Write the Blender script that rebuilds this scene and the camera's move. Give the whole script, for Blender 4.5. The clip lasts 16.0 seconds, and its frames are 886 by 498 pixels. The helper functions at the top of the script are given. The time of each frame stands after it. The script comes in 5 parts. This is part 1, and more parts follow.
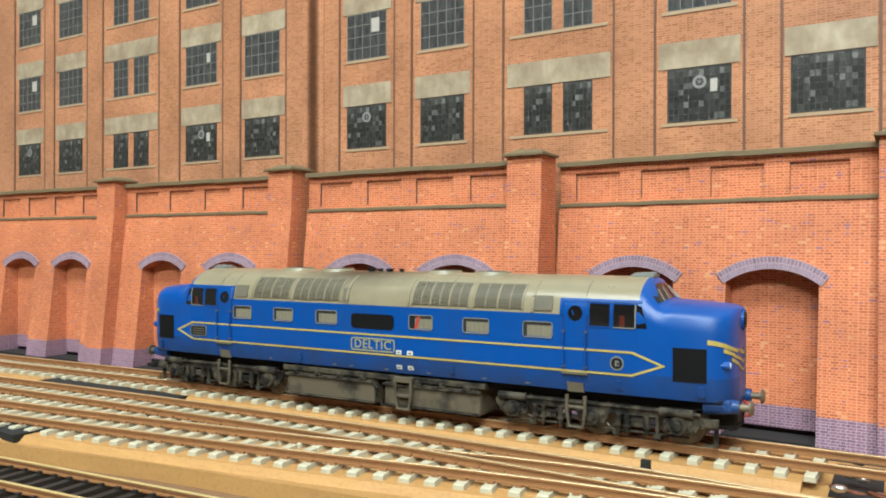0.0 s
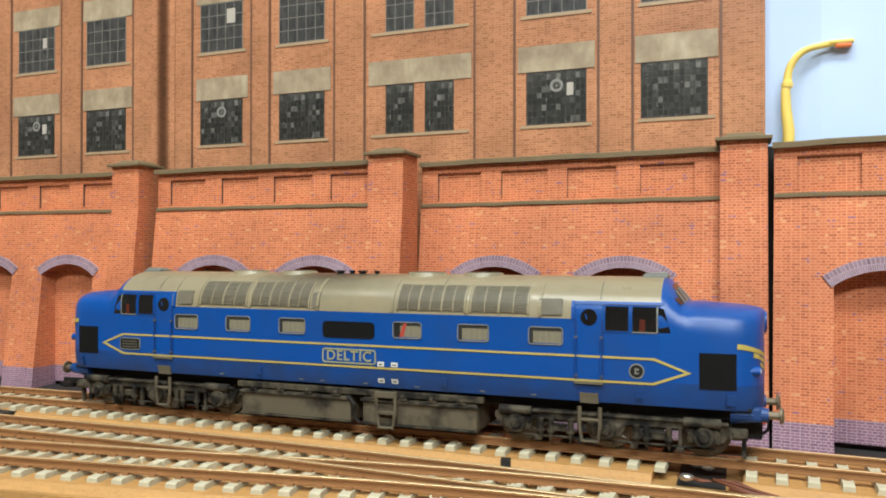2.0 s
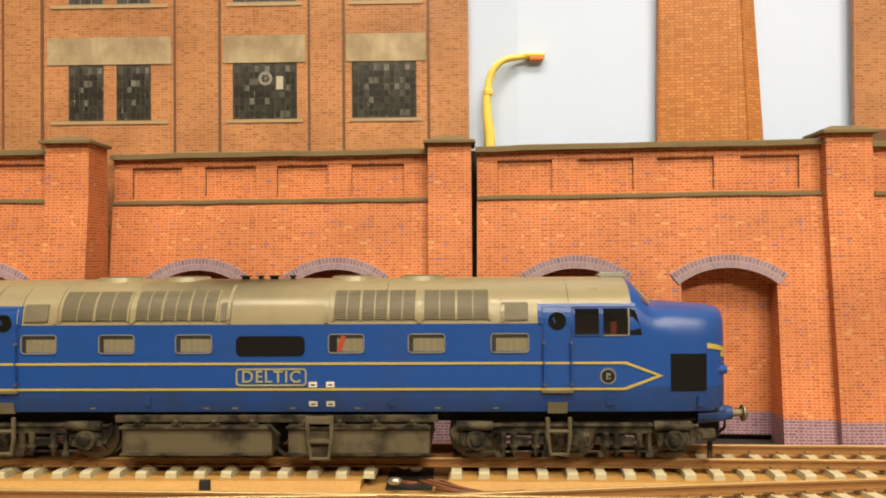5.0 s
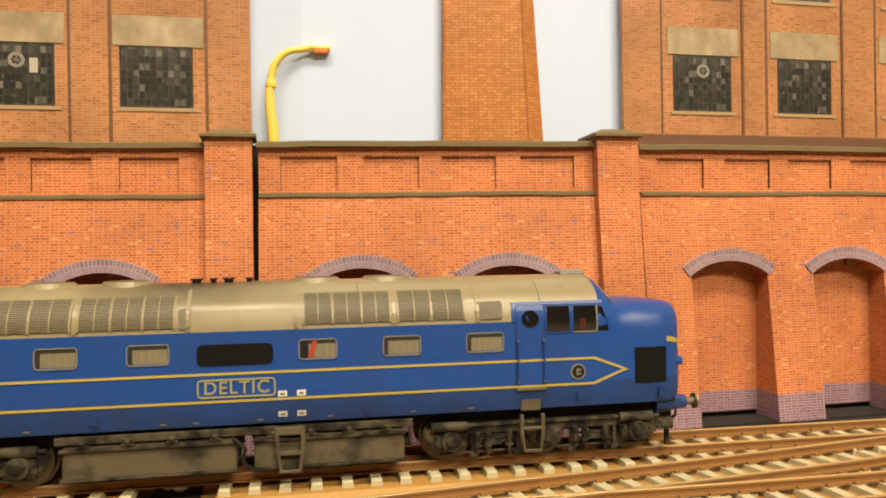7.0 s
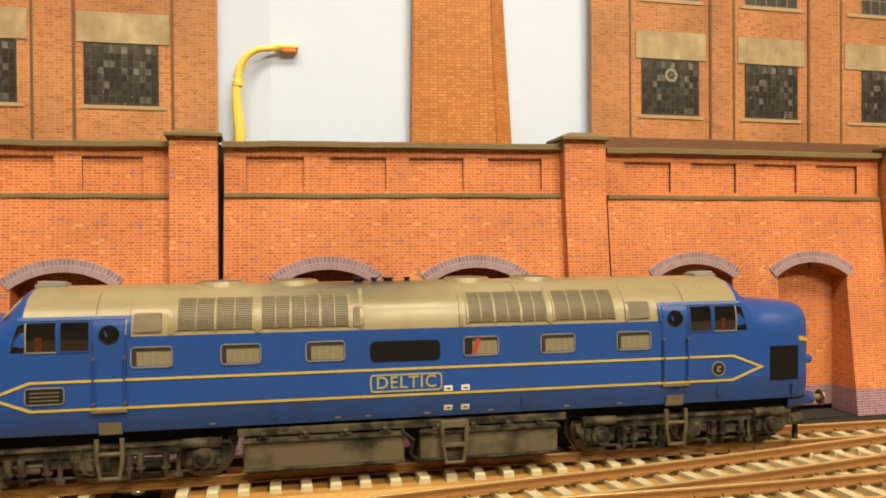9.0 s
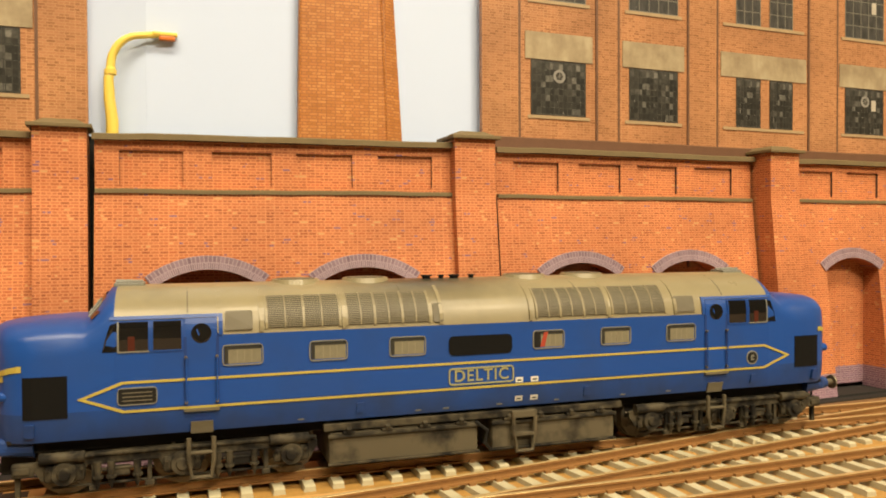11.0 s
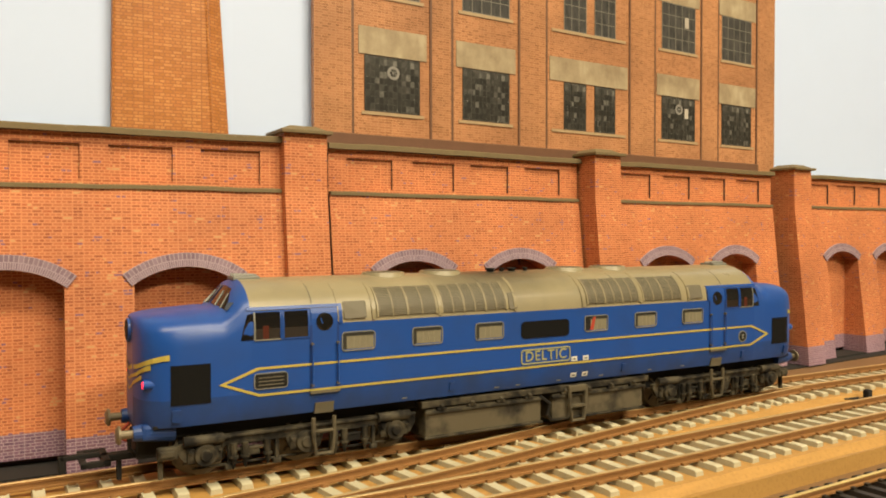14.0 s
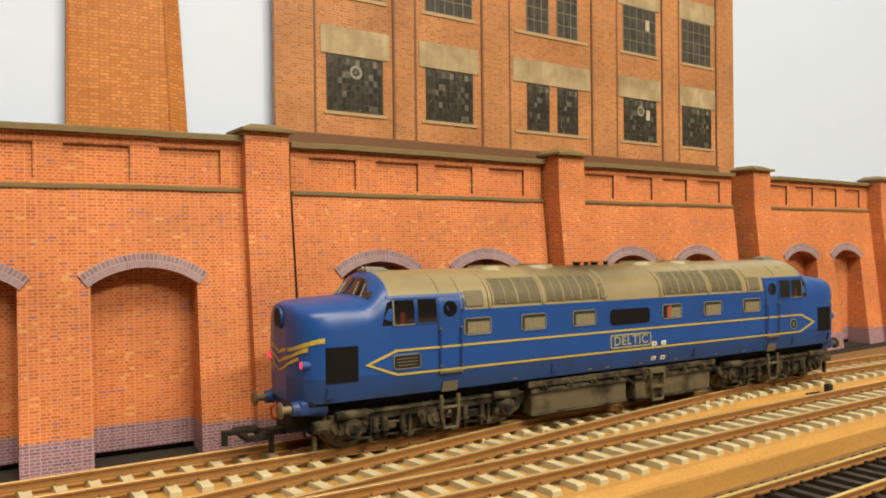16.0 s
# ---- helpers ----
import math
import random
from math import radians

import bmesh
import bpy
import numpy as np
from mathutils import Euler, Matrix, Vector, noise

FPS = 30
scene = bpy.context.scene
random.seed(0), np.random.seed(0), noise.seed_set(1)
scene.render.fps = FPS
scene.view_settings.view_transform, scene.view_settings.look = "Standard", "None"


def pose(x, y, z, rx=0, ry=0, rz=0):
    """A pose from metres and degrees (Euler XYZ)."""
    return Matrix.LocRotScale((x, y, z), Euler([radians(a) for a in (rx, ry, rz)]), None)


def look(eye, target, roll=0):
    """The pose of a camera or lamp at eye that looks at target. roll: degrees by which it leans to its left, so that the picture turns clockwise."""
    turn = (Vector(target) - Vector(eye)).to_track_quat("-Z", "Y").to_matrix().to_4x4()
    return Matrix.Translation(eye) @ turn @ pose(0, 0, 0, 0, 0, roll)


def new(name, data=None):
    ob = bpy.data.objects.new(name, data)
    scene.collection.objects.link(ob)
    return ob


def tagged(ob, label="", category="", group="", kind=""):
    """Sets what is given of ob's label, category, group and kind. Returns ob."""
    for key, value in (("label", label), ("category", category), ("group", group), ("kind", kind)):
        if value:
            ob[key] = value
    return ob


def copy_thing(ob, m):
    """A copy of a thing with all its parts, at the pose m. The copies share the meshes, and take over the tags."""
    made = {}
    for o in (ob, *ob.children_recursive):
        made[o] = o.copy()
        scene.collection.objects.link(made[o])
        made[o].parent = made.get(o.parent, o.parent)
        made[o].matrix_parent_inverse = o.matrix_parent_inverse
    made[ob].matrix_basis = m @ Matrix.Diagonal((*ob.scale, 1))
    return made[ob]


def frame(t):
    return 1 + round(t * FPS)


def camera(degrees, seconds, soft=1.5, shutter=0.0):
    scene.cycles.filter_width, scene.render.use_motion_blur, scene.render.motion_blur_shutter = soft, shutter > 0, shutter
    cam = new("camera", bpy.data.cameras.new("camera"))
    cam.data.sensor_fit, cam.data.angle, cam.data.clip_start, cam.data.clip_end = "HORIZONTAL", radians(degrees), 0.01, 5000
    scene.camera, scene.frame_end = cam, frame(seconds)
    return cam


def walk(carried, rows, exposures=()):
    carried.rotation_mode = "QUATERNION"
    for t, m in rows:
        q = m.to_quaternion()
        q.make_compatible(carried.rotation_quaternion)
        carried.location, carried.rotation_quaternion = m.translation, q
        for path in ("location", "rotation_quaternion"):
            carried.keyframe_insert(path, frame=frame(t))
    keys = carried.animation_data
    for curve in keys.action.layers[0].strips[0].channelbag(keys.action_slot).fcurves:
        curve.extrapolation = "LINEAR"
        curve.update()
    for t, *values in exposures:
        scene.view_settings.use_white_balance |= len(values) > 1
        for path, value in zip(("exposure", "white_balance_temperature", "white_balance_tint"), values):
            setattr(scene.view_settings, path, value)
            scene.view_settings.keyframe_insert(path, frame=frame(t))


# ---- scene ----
# A model railway in 1:76 scale. Lengths below are in millimetres and are brought to metres by MM.
MM = 0.001
cam = camera(59.09, 16.0, soft=1.9)

# seconds, eye x, y, z, yaw to the left, pitch up, roll
PATH = [
    (0, 408.2, -322.4, 70.5, 30.46, -0.07, 0.15),
    (0.5, 409.4, -319.5, 71.2, 28.20, -0.16, 0.09),
    (1, 409.0, -317.2, 69.8, 25.79, 0.09, 0.19),
    (1.5, 407.0, -317.0, 68.2, 22.41, 0.36, 0.13),
    (2, 407.0, -315.8, 68.4, 20.63, 0.34, 0.08),
    (2.5, 406.9, -314.4, 68.6, 18.58, 0.32, 0.04),
    (3, 407.4, -312.0, 68.0, 15.60, 0.43, 0.04),
    (3.5, 406.1, -311.2, 67.7, 12.89, 0.47, -0.09),
    (4, 406.5, -307.7, 65.8, 9.02, 0.85, -0.13),
    (4.5, 407.4, -305.3, 64.6, 5.32, 1.07, -0.26),
    (5, 409.5, -302.7, 67.8, 0.58, 0.52, -0.41),
    (5.2, 408.7, -301.0, 67.0, -1.80, 0.56, -0.54),
    (7.3, 424.7, -296.4, 72.1, -12.95, -0.52, -0.53),
    (7.5, 424.8, -296.6, 74.1, -13.17, -0.94, -0.28),
    (8, 427.8, -297.7, 72.8, -12.76, -0.66, -0.33),
    (10.5, 430.0, -295.8, 73.3, -18.84, -0.85, -0.38),
    (11, 432.2, -293.5, 73.7, -21.40, -0.90, -0.27),
    (11.5, 433.4, -293.9, 74.5, -23.38, -1.10, -0.21),
    (12, 433.9, -293.2, 73.6, -24.74, -0.98, -0.27),
    (12.5, 436.4, -293.0, 73.2, -27.05, -0.93, -0.29),
    (13, 437.0, -292.5, 72.2, -28.59, -0.75, -0.39),
    (13.5, 437.6, -292.1, 72.6, -29.93, -0.85, -0.35),
    (14, 439.3, -291.3, 73.8, -32.58, -1.10, -0.09),
    (14.5, 439.5, -290.1, 73.0, -33.82, -0.93, -0.28),
    (15, 439.2, -289.6, 71.7, -33.90, -0.69, -0.45),
    (15.5, 439.5, -289.7, 71.1, -34.19, -0.59, -0.48),
    (16, 440.9, -290.1, 69.6, -35.04, -0.36, -0.61),
]


def eye_pose(x, y, z, yaw, pitch, roll):
    a, b = radians(yaw), radians(pitch)
    ahead = Vector((-math.sin(a) * math.cos(b), math.cos(a) * math.cos(b), math.sin(b)))
    eye = Vector((x, y, z)) * MM
    return look(eye, eye + ahead, roll)


walk(cam, [(r[0], eye_pose(*r[1:])) for r in PATH],
     [(0, 0.32, 4750, 3), (1, 0.3, 4750, 3), (2, 0.1, 5000, 7), (2.5, 0.14, 5000, 6), (3, -0.33, 6000, 9), (3.5, -0.08, 6150, 9), (5, 0.06, 6700, 10), (8, 0.06, 7250, 11), (10.5, 0.05, 7350, 10), (14.5, -0.02, 6900, 8), (16, -0.05, 6850, 8)])

# ---- world and room light ----
world = bpy.data.worlds.new("world")
scene.world = world
world.use_nodes = True
world.node_tree.nodes["Background"].inputs[0].default_value = (1.0, 0.9, 0.75, 1)
world.node_tree.nodes["Background"].inputs[1].default_value = 0.02


def area_lamp(name, loc, target, sx, sy, watts, color):
    data = bpy.data.lights.new(name, "AREA")
    data.shape, data.size, data.size_y, data.energy, data.color = "RECTANGLE", sx, sy, watts, color
    ob = new(name, data)
    ob.matrix_world = look(loc, target)
    return ob


WARM = (1.0, 0.88, 0.66)
area_lamp("ceiling_tube_light", (0.38, -0.85, 1.46), (0.46, -0.2, 0), 1.5, 0.22, 36, WARM)
area_lamp("ceiling_tube_light", (1.0, -1.9, 1.46), (0.70, -0.3, 0), 1.5, 0.22, 62, WARM)


# ---- materials ----
class Mat:
    """A node material under way."""

    def __init__(self, name, rough=0.7, metal=0.0, spec=0.5):
        self.m = bpy.data.materials.new(name)
        self.m.use_nodes = True
        self.n, self.l = self.m.node_tree.nodes, self.m.node_tree.links
        self.b = self.n["Principled BSDF"]
        self.b.inputs["Roughness"].default_value = rough
        self.b.inputs["Metallic"].default_value = metal
        self.b.inputs["Specular IOR Level"].default_value = spec

    def add(self, kind, **inputs):
        node = self.n.new(kind)
        for key, value in inputs.items():
            node.inputs[key.replace("_", " ")].default_value = value
        return node

    def link(self, a, b):
        self.l.new(a, b)

    def coords(self, which="Object"):
        return self.n.new("ShaderNodeTexCoord").outputs[which]

    def noise(self, vec, scale, detail=4.0, rough=0.55):
        node = self.add("ShaderNodeTexNoise", Scale=scale, Detail=detail, Roughness=rough)
        self.link(vec, node.inputs["Vector"])
        return node.outputs["Fac"]

    def ramp(self, fac, stops):
        node = self.n.new("ShaderNodeValToRGB")
        while len(node.color_ramp.elements) < len(stops):
            node.color_ramp.elements.new(0.5)
        for e, (p, c) in zip(node.color_ramp.elements, stops):
            e.position, e.color = p, (*c, 1) if len(c) == 3 else c
        self.link(fac, node.inputs[0])
        return node.outputs[0]

    def mix(self, fac, a, b, blend="MIX"):
        node = self.n.new("ShaderNodeMix")
        node.data_type, node.blend_type = "RGBA", blend
        for sock, v in ((node.inputs[0], fac), (node.inputs[6], a), (node.inputs[7], b)):
            if isinstance(v, (int, float)):
                sock.default_value = v
            elif isinstance(v, tuple):
                sock.default_value = (*v, 1)
            else:
                self.link(v, sock)
        return node.outputs[2]

    def bump(self, height, strength, dist=0.0003):
        node = self.add("ShaderNodeBump", Strength=strength, Distance=dist)
        self.link(height, node.inputs["Height"])
        self.link(node.outputs[0], self.b.inputs["Normal"])

    def color(self, c):
        if isinstance(c, tuple):
            self.b.inputs["Base Color"].default_value = (*c, 1)
        else:
            self.link(c, self.b.inputs["Base Color"])
        return self.m


def plain(name, c, rough=0.6, metal=0.0, vary=0.25, scale=180, bump=0.0, spec=0.5):
    m = Mat(name, rough, metal, spec)
    v = m.coords()
    f1, f2 = m.noise(v, scale), m.noise(v, scale * 9)
    dark = tuple(x * (1 - vary) for x in c)
    light = tuple(min(1, x * (1 + vary * 0.6)) for x in c)
    col = m.mix(m.mix(0.45, f1, f2), dark, light)
    if bump:
        m.bump(f2, bump)
    return m.color(col)


def brick_vector(m, uv=False):
    """Metres along the wall and up it: x + y and z of the object's own space."""
    if uv:
        return m.coords("UV")
    sep = m.n.new("ShaderNodeSeparateXYZ")
    m.link(m.coords(), sep.inputs[0])
    # faces that look along x are laid out by y, the rest by x
    nsep = m.n.new("ShaderNodeSeparateXYZ")
    m.link(m.coords("Normal"), nsep.inputs[0])
    side = m.n.new("ShaderNodeMath")
    side.operation = "MULTIPLY"
    m.link(nsep.outputs[0], side.inputs[0])
    m.link(nsep.outputs[0], side.inputs[1])
    step = m.n.new("ShaderNodeMath")
    step.operation = "GREATER_THAN"
    m.link(side.outputs[0], step.inputs[0])
    step.inputs[1].default_value = 0.5
    along = m.n.new("ShaderNodeMix")
    m.link(step.outputs[0], along.inputs[0])
    m.link(sep.outputs[0], along.inputs[2])
    m.link(sep.outputs[1], along.inputs[3])
    comb = m.n.new("ShaderNodeCombineXYZ")
    m.link(along.outputs[0], comb.inputs[0])
    m.link(sep.outputs[2], comb.inputs[1])
    return comb.outputs[0]


def brick_mat(name, tones, mortar, course=1.02, length=2.9, joint=0.15, odd=None, rough=0.62, uv=False, cloud=0.35, freq=2, darkening=None):
    """Brick paper: stretchers and headers printed on card, each brick of its own tone."""
    m = Mat(name, rough, 0, 0.35)
    v = brick_vector(m, uv)
    bt = m.n.new("ShaderNodeTexBrick")
    bt.offset, bt.squash, bt.squash_frequency, bt.offset_frequency = 0.5, 0.55, freq, 2
    for key, value in (("Color1", (0, 0, 0, 1)), ("Color2", (1, 1, 1, 1)), ("Mortar", (0.5, 0.5, 0.5, 1)), ("Scale", 1.0),
                       ("Mortar Size", joint * MM), ("Mortar Smooth", 0.25), ("Bias", 0.0), ("Brick Width", length * MM), ("Row Height", course * MM)):
        bt.inputs[key].default_value = value
    m.link(v, bt.inputs["Vector"])
    col = m.ramp(bt.outputs["Color"], [(0.0, tones[0]), (0.35, tones[1]), (0.7, tones[2]), (1.0, tones[3])])
    if odd:
        # stray clusters of odd bricks
        patch = m.noise(v, 170, 2)
        pick = m.ramp(m.mix(0.5, bt.outputs["Color"], patch), [(0.745, (0, 0, 0)), (0.765, (1, 1, 1))])
        col = m.mix(pick, col, odd[0])
        pick2 = m.ramp(m.mix(0.5, bt.outputs["Color"], m.noise(v, 120, 2)), [(0.235, (1, 1, 1)), (0.25, (0, 0, 0))])
        col = m.mix(pick2, col, odd[1])
    col = m.mix(bt.outputs["Fac"], col, mortar)
    clouds = m.noise(m.coords(), 28, 3)
    col = m.mix(cloud, col, m.ramp(clouds, [(0.3, (0.55, 0.5, 0.5)), (0.7, (1.25, 1.2, 1.15))]), "MULTIPLY")
    if darkening:
        # a printed shadow streak with soft edges, centre and half width in metres
        sx = m.n.new("ShaderNodeSeparateXYZ")
        m.link(m.coords(), sx.inputs[0])
        d = m.add("ShaderNodeMath")
        d.operation = "SUBTRACT"
        m.link(sx.outputs[0], d.inputs[0])
        d.inputs[1].default_value = darkening[0]
        q = m.add("ShaderNodeMath")
        q.operation = "ABSOLUTE"
        m.link(d.outputs[0], q.inputs[0])
        k = m.add("ShaderNodeMath")
        k.operation = "DIVIDE"
        m.link(q.outputs[0], k.inputs[0])
        k.inputs[1].default_value = darkening[1]
        shade = m.ramp(k.outputs[0], [(0.25, (0.20, 0.18, 0.17)), (0.6, (0.42, 0.39, 0.37)), (1.0, (1, 1, 1))])
        col = m.mix(1.0, col, shade, "MULTIPLY")
    m.bump(m.noise(m.coords(), 2500, 2), 0.08)
    return m.color(col)


RED = [(0.31, 0.088, 0.036), (0.41, 0.126, 0.052), (0.50, 0.172, 0.072), (0.44, 0.118, 0.046)]
brick_red = brick_mat("red_brick_paper", RED, (0.62, 0.25, 0.11), joint=0.2, cloud=0.5, odd=((0.55, 0.31, 0.14), (0.24, 0.11, 0.17)))
brick_blue = brick_mat("blue_brick_paper", [(0.15, 0.08, 0.13), (0.20, 0.11, 0.17), (0.24, 0.13, 0.19), (0.19, 0.10, 0.14)], (0.40, 0.30, 0.34))
brick_ring = brick_mat("blue_arch_brick_paper", [(0.17, 0.11, 0.15), (0.22, 0.15, 0.19), (0.27, 0.19, 0.24), (0.20, 0.13, 0.17)], (0.35, 0.27, 0.31),
                       course=2.35, length=1.3, joint=0.18, uv=True)
MILL = [(0.29, 0.128, 0.056), (0.38, 0.178, 0.082), (0.46, 0.222, 0.110), (0.34, 0.152, 0.068)]
brick_mill = brick_mat("mill_brick_paper", MILL, (0.50, 0.265, 0.14), course=1.0, length=2.9, joint=0.14, rough=0.35, cloud=0.6)
brick_mill_dark = brick_mat("mill_pilaster_paper", [tuple(c * 0.95 for c in t) for t in MILL], (0.47, 0.25, 0.13), course=1.0, length=2.9, joint=0.14, rough=0.35, cloud=0.5)
brick_chimney = brick_mat("chimney_brick_paper", [(0.42, 0.16, 0.04), (0.50, 0.20, 0.06), (0.56, 0.25, 0.08), (0.46, 0.17, 0.05)], (0.30, 0.12, 0.05),
                          course=1.15, length=3.2, joint=0.16, rough=0.4)
shadow_streak_brick = brick_mat("shadow_streaked_mill_paper", MILL, (0.50, 0.265, 0.14), course=1.0, length=2.9, joint=0.14, rough=0.35, cloud=0.5, darkening=(0.1455, 0.0048))


def lintel_mat():
    """Printed concrete with rain streaks and blotches."""
    m = Mat("printed_concrete_lintel", 0.4, 0, 0.4)
    mp = m.n.new("ShaderNodeMapping")
    mp.inputs["Scale"].default_value = (1.0, 1.0, 0.3)
    m.link(m.coords(), mp.inputs[0])
    streak, blot = m.noise(mp.outputs[0], 230, 5, 0.65), m.noise(m.coords(), 75, 4, 0.6)
    col = m.ramp(blot, [(0.3, (0.25, 0.19, 0.12)), (0.55, (0.39, 0.32, 0.21)), (0.75, (0.47, 0.40, 0.28))])
    return m.color(m.mix(m.ramp(streak, [(0.42, (0, 0, 0)), (0.72, (0.6, 0.6, 0.6))]), col, (0.24, 0.18, 0.115)))


concrete_print = lintel_mat()
sill_print = plain("printed_sill", (0.40, 0.29, 0.17), 0.4, vary=0.3, scale=150)
coping_mat = plain("weathered_stone_card", (0.17, 0.125, 0.06), 0.7, vary=0.4, scale=120)
dark_print = plain("printed_dark_line", (0.15, 0.075, 0.045), 0.4, vary=0.3)


def pane_mat(name, dark, mid, pale, flecks):
    """Dusty panes of mixed tone with pale glints, as a printed photograph of factory glass."""
    m = Mat(name, 0.35, 0, 0.4)
    v = m.coords()
    mp = m.n.new("ShaderNodeMapping")
    mp.inputs["Scale"].default_value = (1.7, 1.0, 0.45)
    m.link(v, mp.inputs[0])
    blot = m.noise(mp.outputs[0], 260, 4, 0.6)
    fine = m.noise(mp.outputs[0], 700, 3, 0.6)
    col = m.ramp(blot, [(0.36, dark), (0.62, mid)])
    col = m.mix(m.ramp(fine, [(flecks, (0, 0, 0)), (flecks + 0.05, (0.75, 0.75, 0.75))]), col, pale)
    return m.color(col)


glass_print = pane_mat("printed_window_glass", (0.022, 0.022, 0.020), (0.085, 0.08, 0.07), (0.42, 0.41, 0.38), 0.635)
glass_far = pane_mat("printed_sky_glass", (0.030, 0.030, 0.030), (0.070, 0.068, 0.064), (0.20, 0.20, 0.19), 0.70)


def tone_mat(name, stops):
    """Printed panes, one tone to each, with a little smear."""
    m = Mat(name, 0.35, 0, 0.4)
    geo = m.n.new("ShaderNodeNewGeometry")
    col = m.ramp(geo.outputs["Random Per Island"], stops)
    smear = m.noise(m.coords(), 900, 3, 0.6)
    return m.color(m.mix(0.6, col, m.ramp(smear, [(0.3, (0.45, 0.45, 0.45)), (0.75, (1.5, 1.5, 1.45))]), "MULTIPLY"))


small_pane = tone_mat("printed_small_pane", [(0.0, (0.020, 0.020, 0.017)), (0.6, (0.032, 0.031, 0.027)), (0.9, (0.055, 0.053, 0.047)), (0.97, (0.13, 0.127, 0.115))])
pale_pane = tone_mat("printed_pale_pane", [(0.0, (0.035, 0.035, 0.03)), (0.6, (0.085, 0.083, 0.075)), (0.92, (0.17, 0.165, 0.15))])
bar_pale = plain("printed_pale_glazing_bar", (0.21, 0.20, 0.17), 0.4, vary=0.35)
bar_print = plain("printed_glazing_bar", (0.022, 0.022, 0.02), 0.4, vary=0.3)
fan_print = plain("printed_fan", (0.27, 0.26, 0.24), 0.35, vary=0.5, scale=900)
pale_print = plain("printed_reflection", (0.46, 0.42, 0.36), 0.35, vary=0.2, scale=500)
sky_mat = plain("pale_blue_sky_paper", (0.53, 0.65, 0.92), 0.6, vary=0.035, scale=6)
black_mat = plain("matt_black", (0.012, 0.011, 0.010), 0.8, vary=0.3)
card_edge = plain("dark_card_edge", (0.09, 0.055, 0.045), 0.7, vary=0.2)
yellow_mat = plain("pale_yellow_plastic", (0.80, 0.60, 0.12), 0.4, vary=0.08)
orange_lens = plain("orange_lamp_glass", (0.62, 0.17, 0.03), 0.3, vary=0.1)
white_wall = plain("off_white_plaster", (0.48, 0.43, 0.35), 0.8, vary=0.05, scale=3)
carpet = plain("brown_carpet", (0.16, 0.11, 0.08), 0.9, vary=0.3, scale=40)


def wood_mat(name, c, scale=60):
    m = Mat(name, 0.55, 0, 0.3)
    mp = m.n.new("ShaderNodeMapping")
    mp.inputs["Scale"].default_value = (0.25, 1.6, 1.6)
    m.link(m.coords(), mp.inputs[0])
    g = m.noise(mp.outputs[0], scale, 6, 0.65)
    speck = m.noise(m.coords(), 900, 3)
    col = m.mix(g, tuple(x * 0.72 for x in c), tuple(min(1, x * 1.22) for x in c))
    col = m.mix(m.ramp(speck, [(0.3, (0.4, 0.4, 0.4)), (0.5, (0, 0, 0))]), col, tuple(x * 0.6 for x in c))
    m.bump(speck, 0.25)
    return m.color(col)


ply_mat = wood_mat("varnished_plywood", (0.38, 0.215, 0.066))
cork_mat = wood_mat("cork_track_bed", (0.43, 0.24, 0.072), 200)
board_mat = wood_mat("brown_baseboard", (0.20, 0.115, 0.055), 40)
sleeper_mat = plain("concrete_grey_plastic_sleeper", (0.50, 0.46, 0.32), 0.6, vary=0.3, scale=160)
sleeper_black = plain("black_plastic_sleeper", (0.022, 0.018, 0.014), 0.5, vary=0.3)
rust_mat = plain("rusty_rail_side", (0.27, 0.13, 0.042), 0.6, 0.1, vary=0.35, scale=220)
rail_top = plain("worn_nickel_rail_head", (0.58, 0.42, 0.21), 0.35, 0.4, vary=0.25, scale=200)
brass_mat = plain("brassy_rail_head", (0.72, 0.58, 0.24), 0.35, 0.4, vary=0.45, scale=160)
solder_mat = plain("solder_blob", (0.6, 0.55, 0.48), 0.3, 0.9, vary=0.2)
copper_wire = plain("brown_wire", (0.16, 0.06, 0.03), 0.5, vary=0.2)


# ---- mesh helpers ----
def part(name, bm, material, parent=None, label="", smooth=False, loc=None):
    """One mesh object out of a bmesh in millimetres."""
    bmesh.ops.scale(bm, vec=(MM, MM, MM), verts=bm.verts)
    bmesh.ops.recalc_face_normals(bm, faces=bm.faces)
    me = bpy.data.meshes.new(name)
    bm.to_mesh(me)
    bm.free()
    for m in material if isinstance(material, (list, tuple)) else [material]:
        me.materials.append(m)
    if smooth:
        for p in me.polygons:
            p.use_smooth = True
    ob = new(name, me)
    if parent:
        ob.parent = parent
    if loc:
        ob.location = Vector(loc) * MM
    if label:
        tagged(ob, label)
    return ob


def empty(name, m=None):
    ob = new(name)
    ob.empty_display_size = 0.01
    if m is not None:
        ob.matrix_world = m
    return ob


def mm_pose(x, y, z, rx=0, ry=0, rz=0):
    return pose(x * MM, y * MM, z * MM, rx, ry, rz)


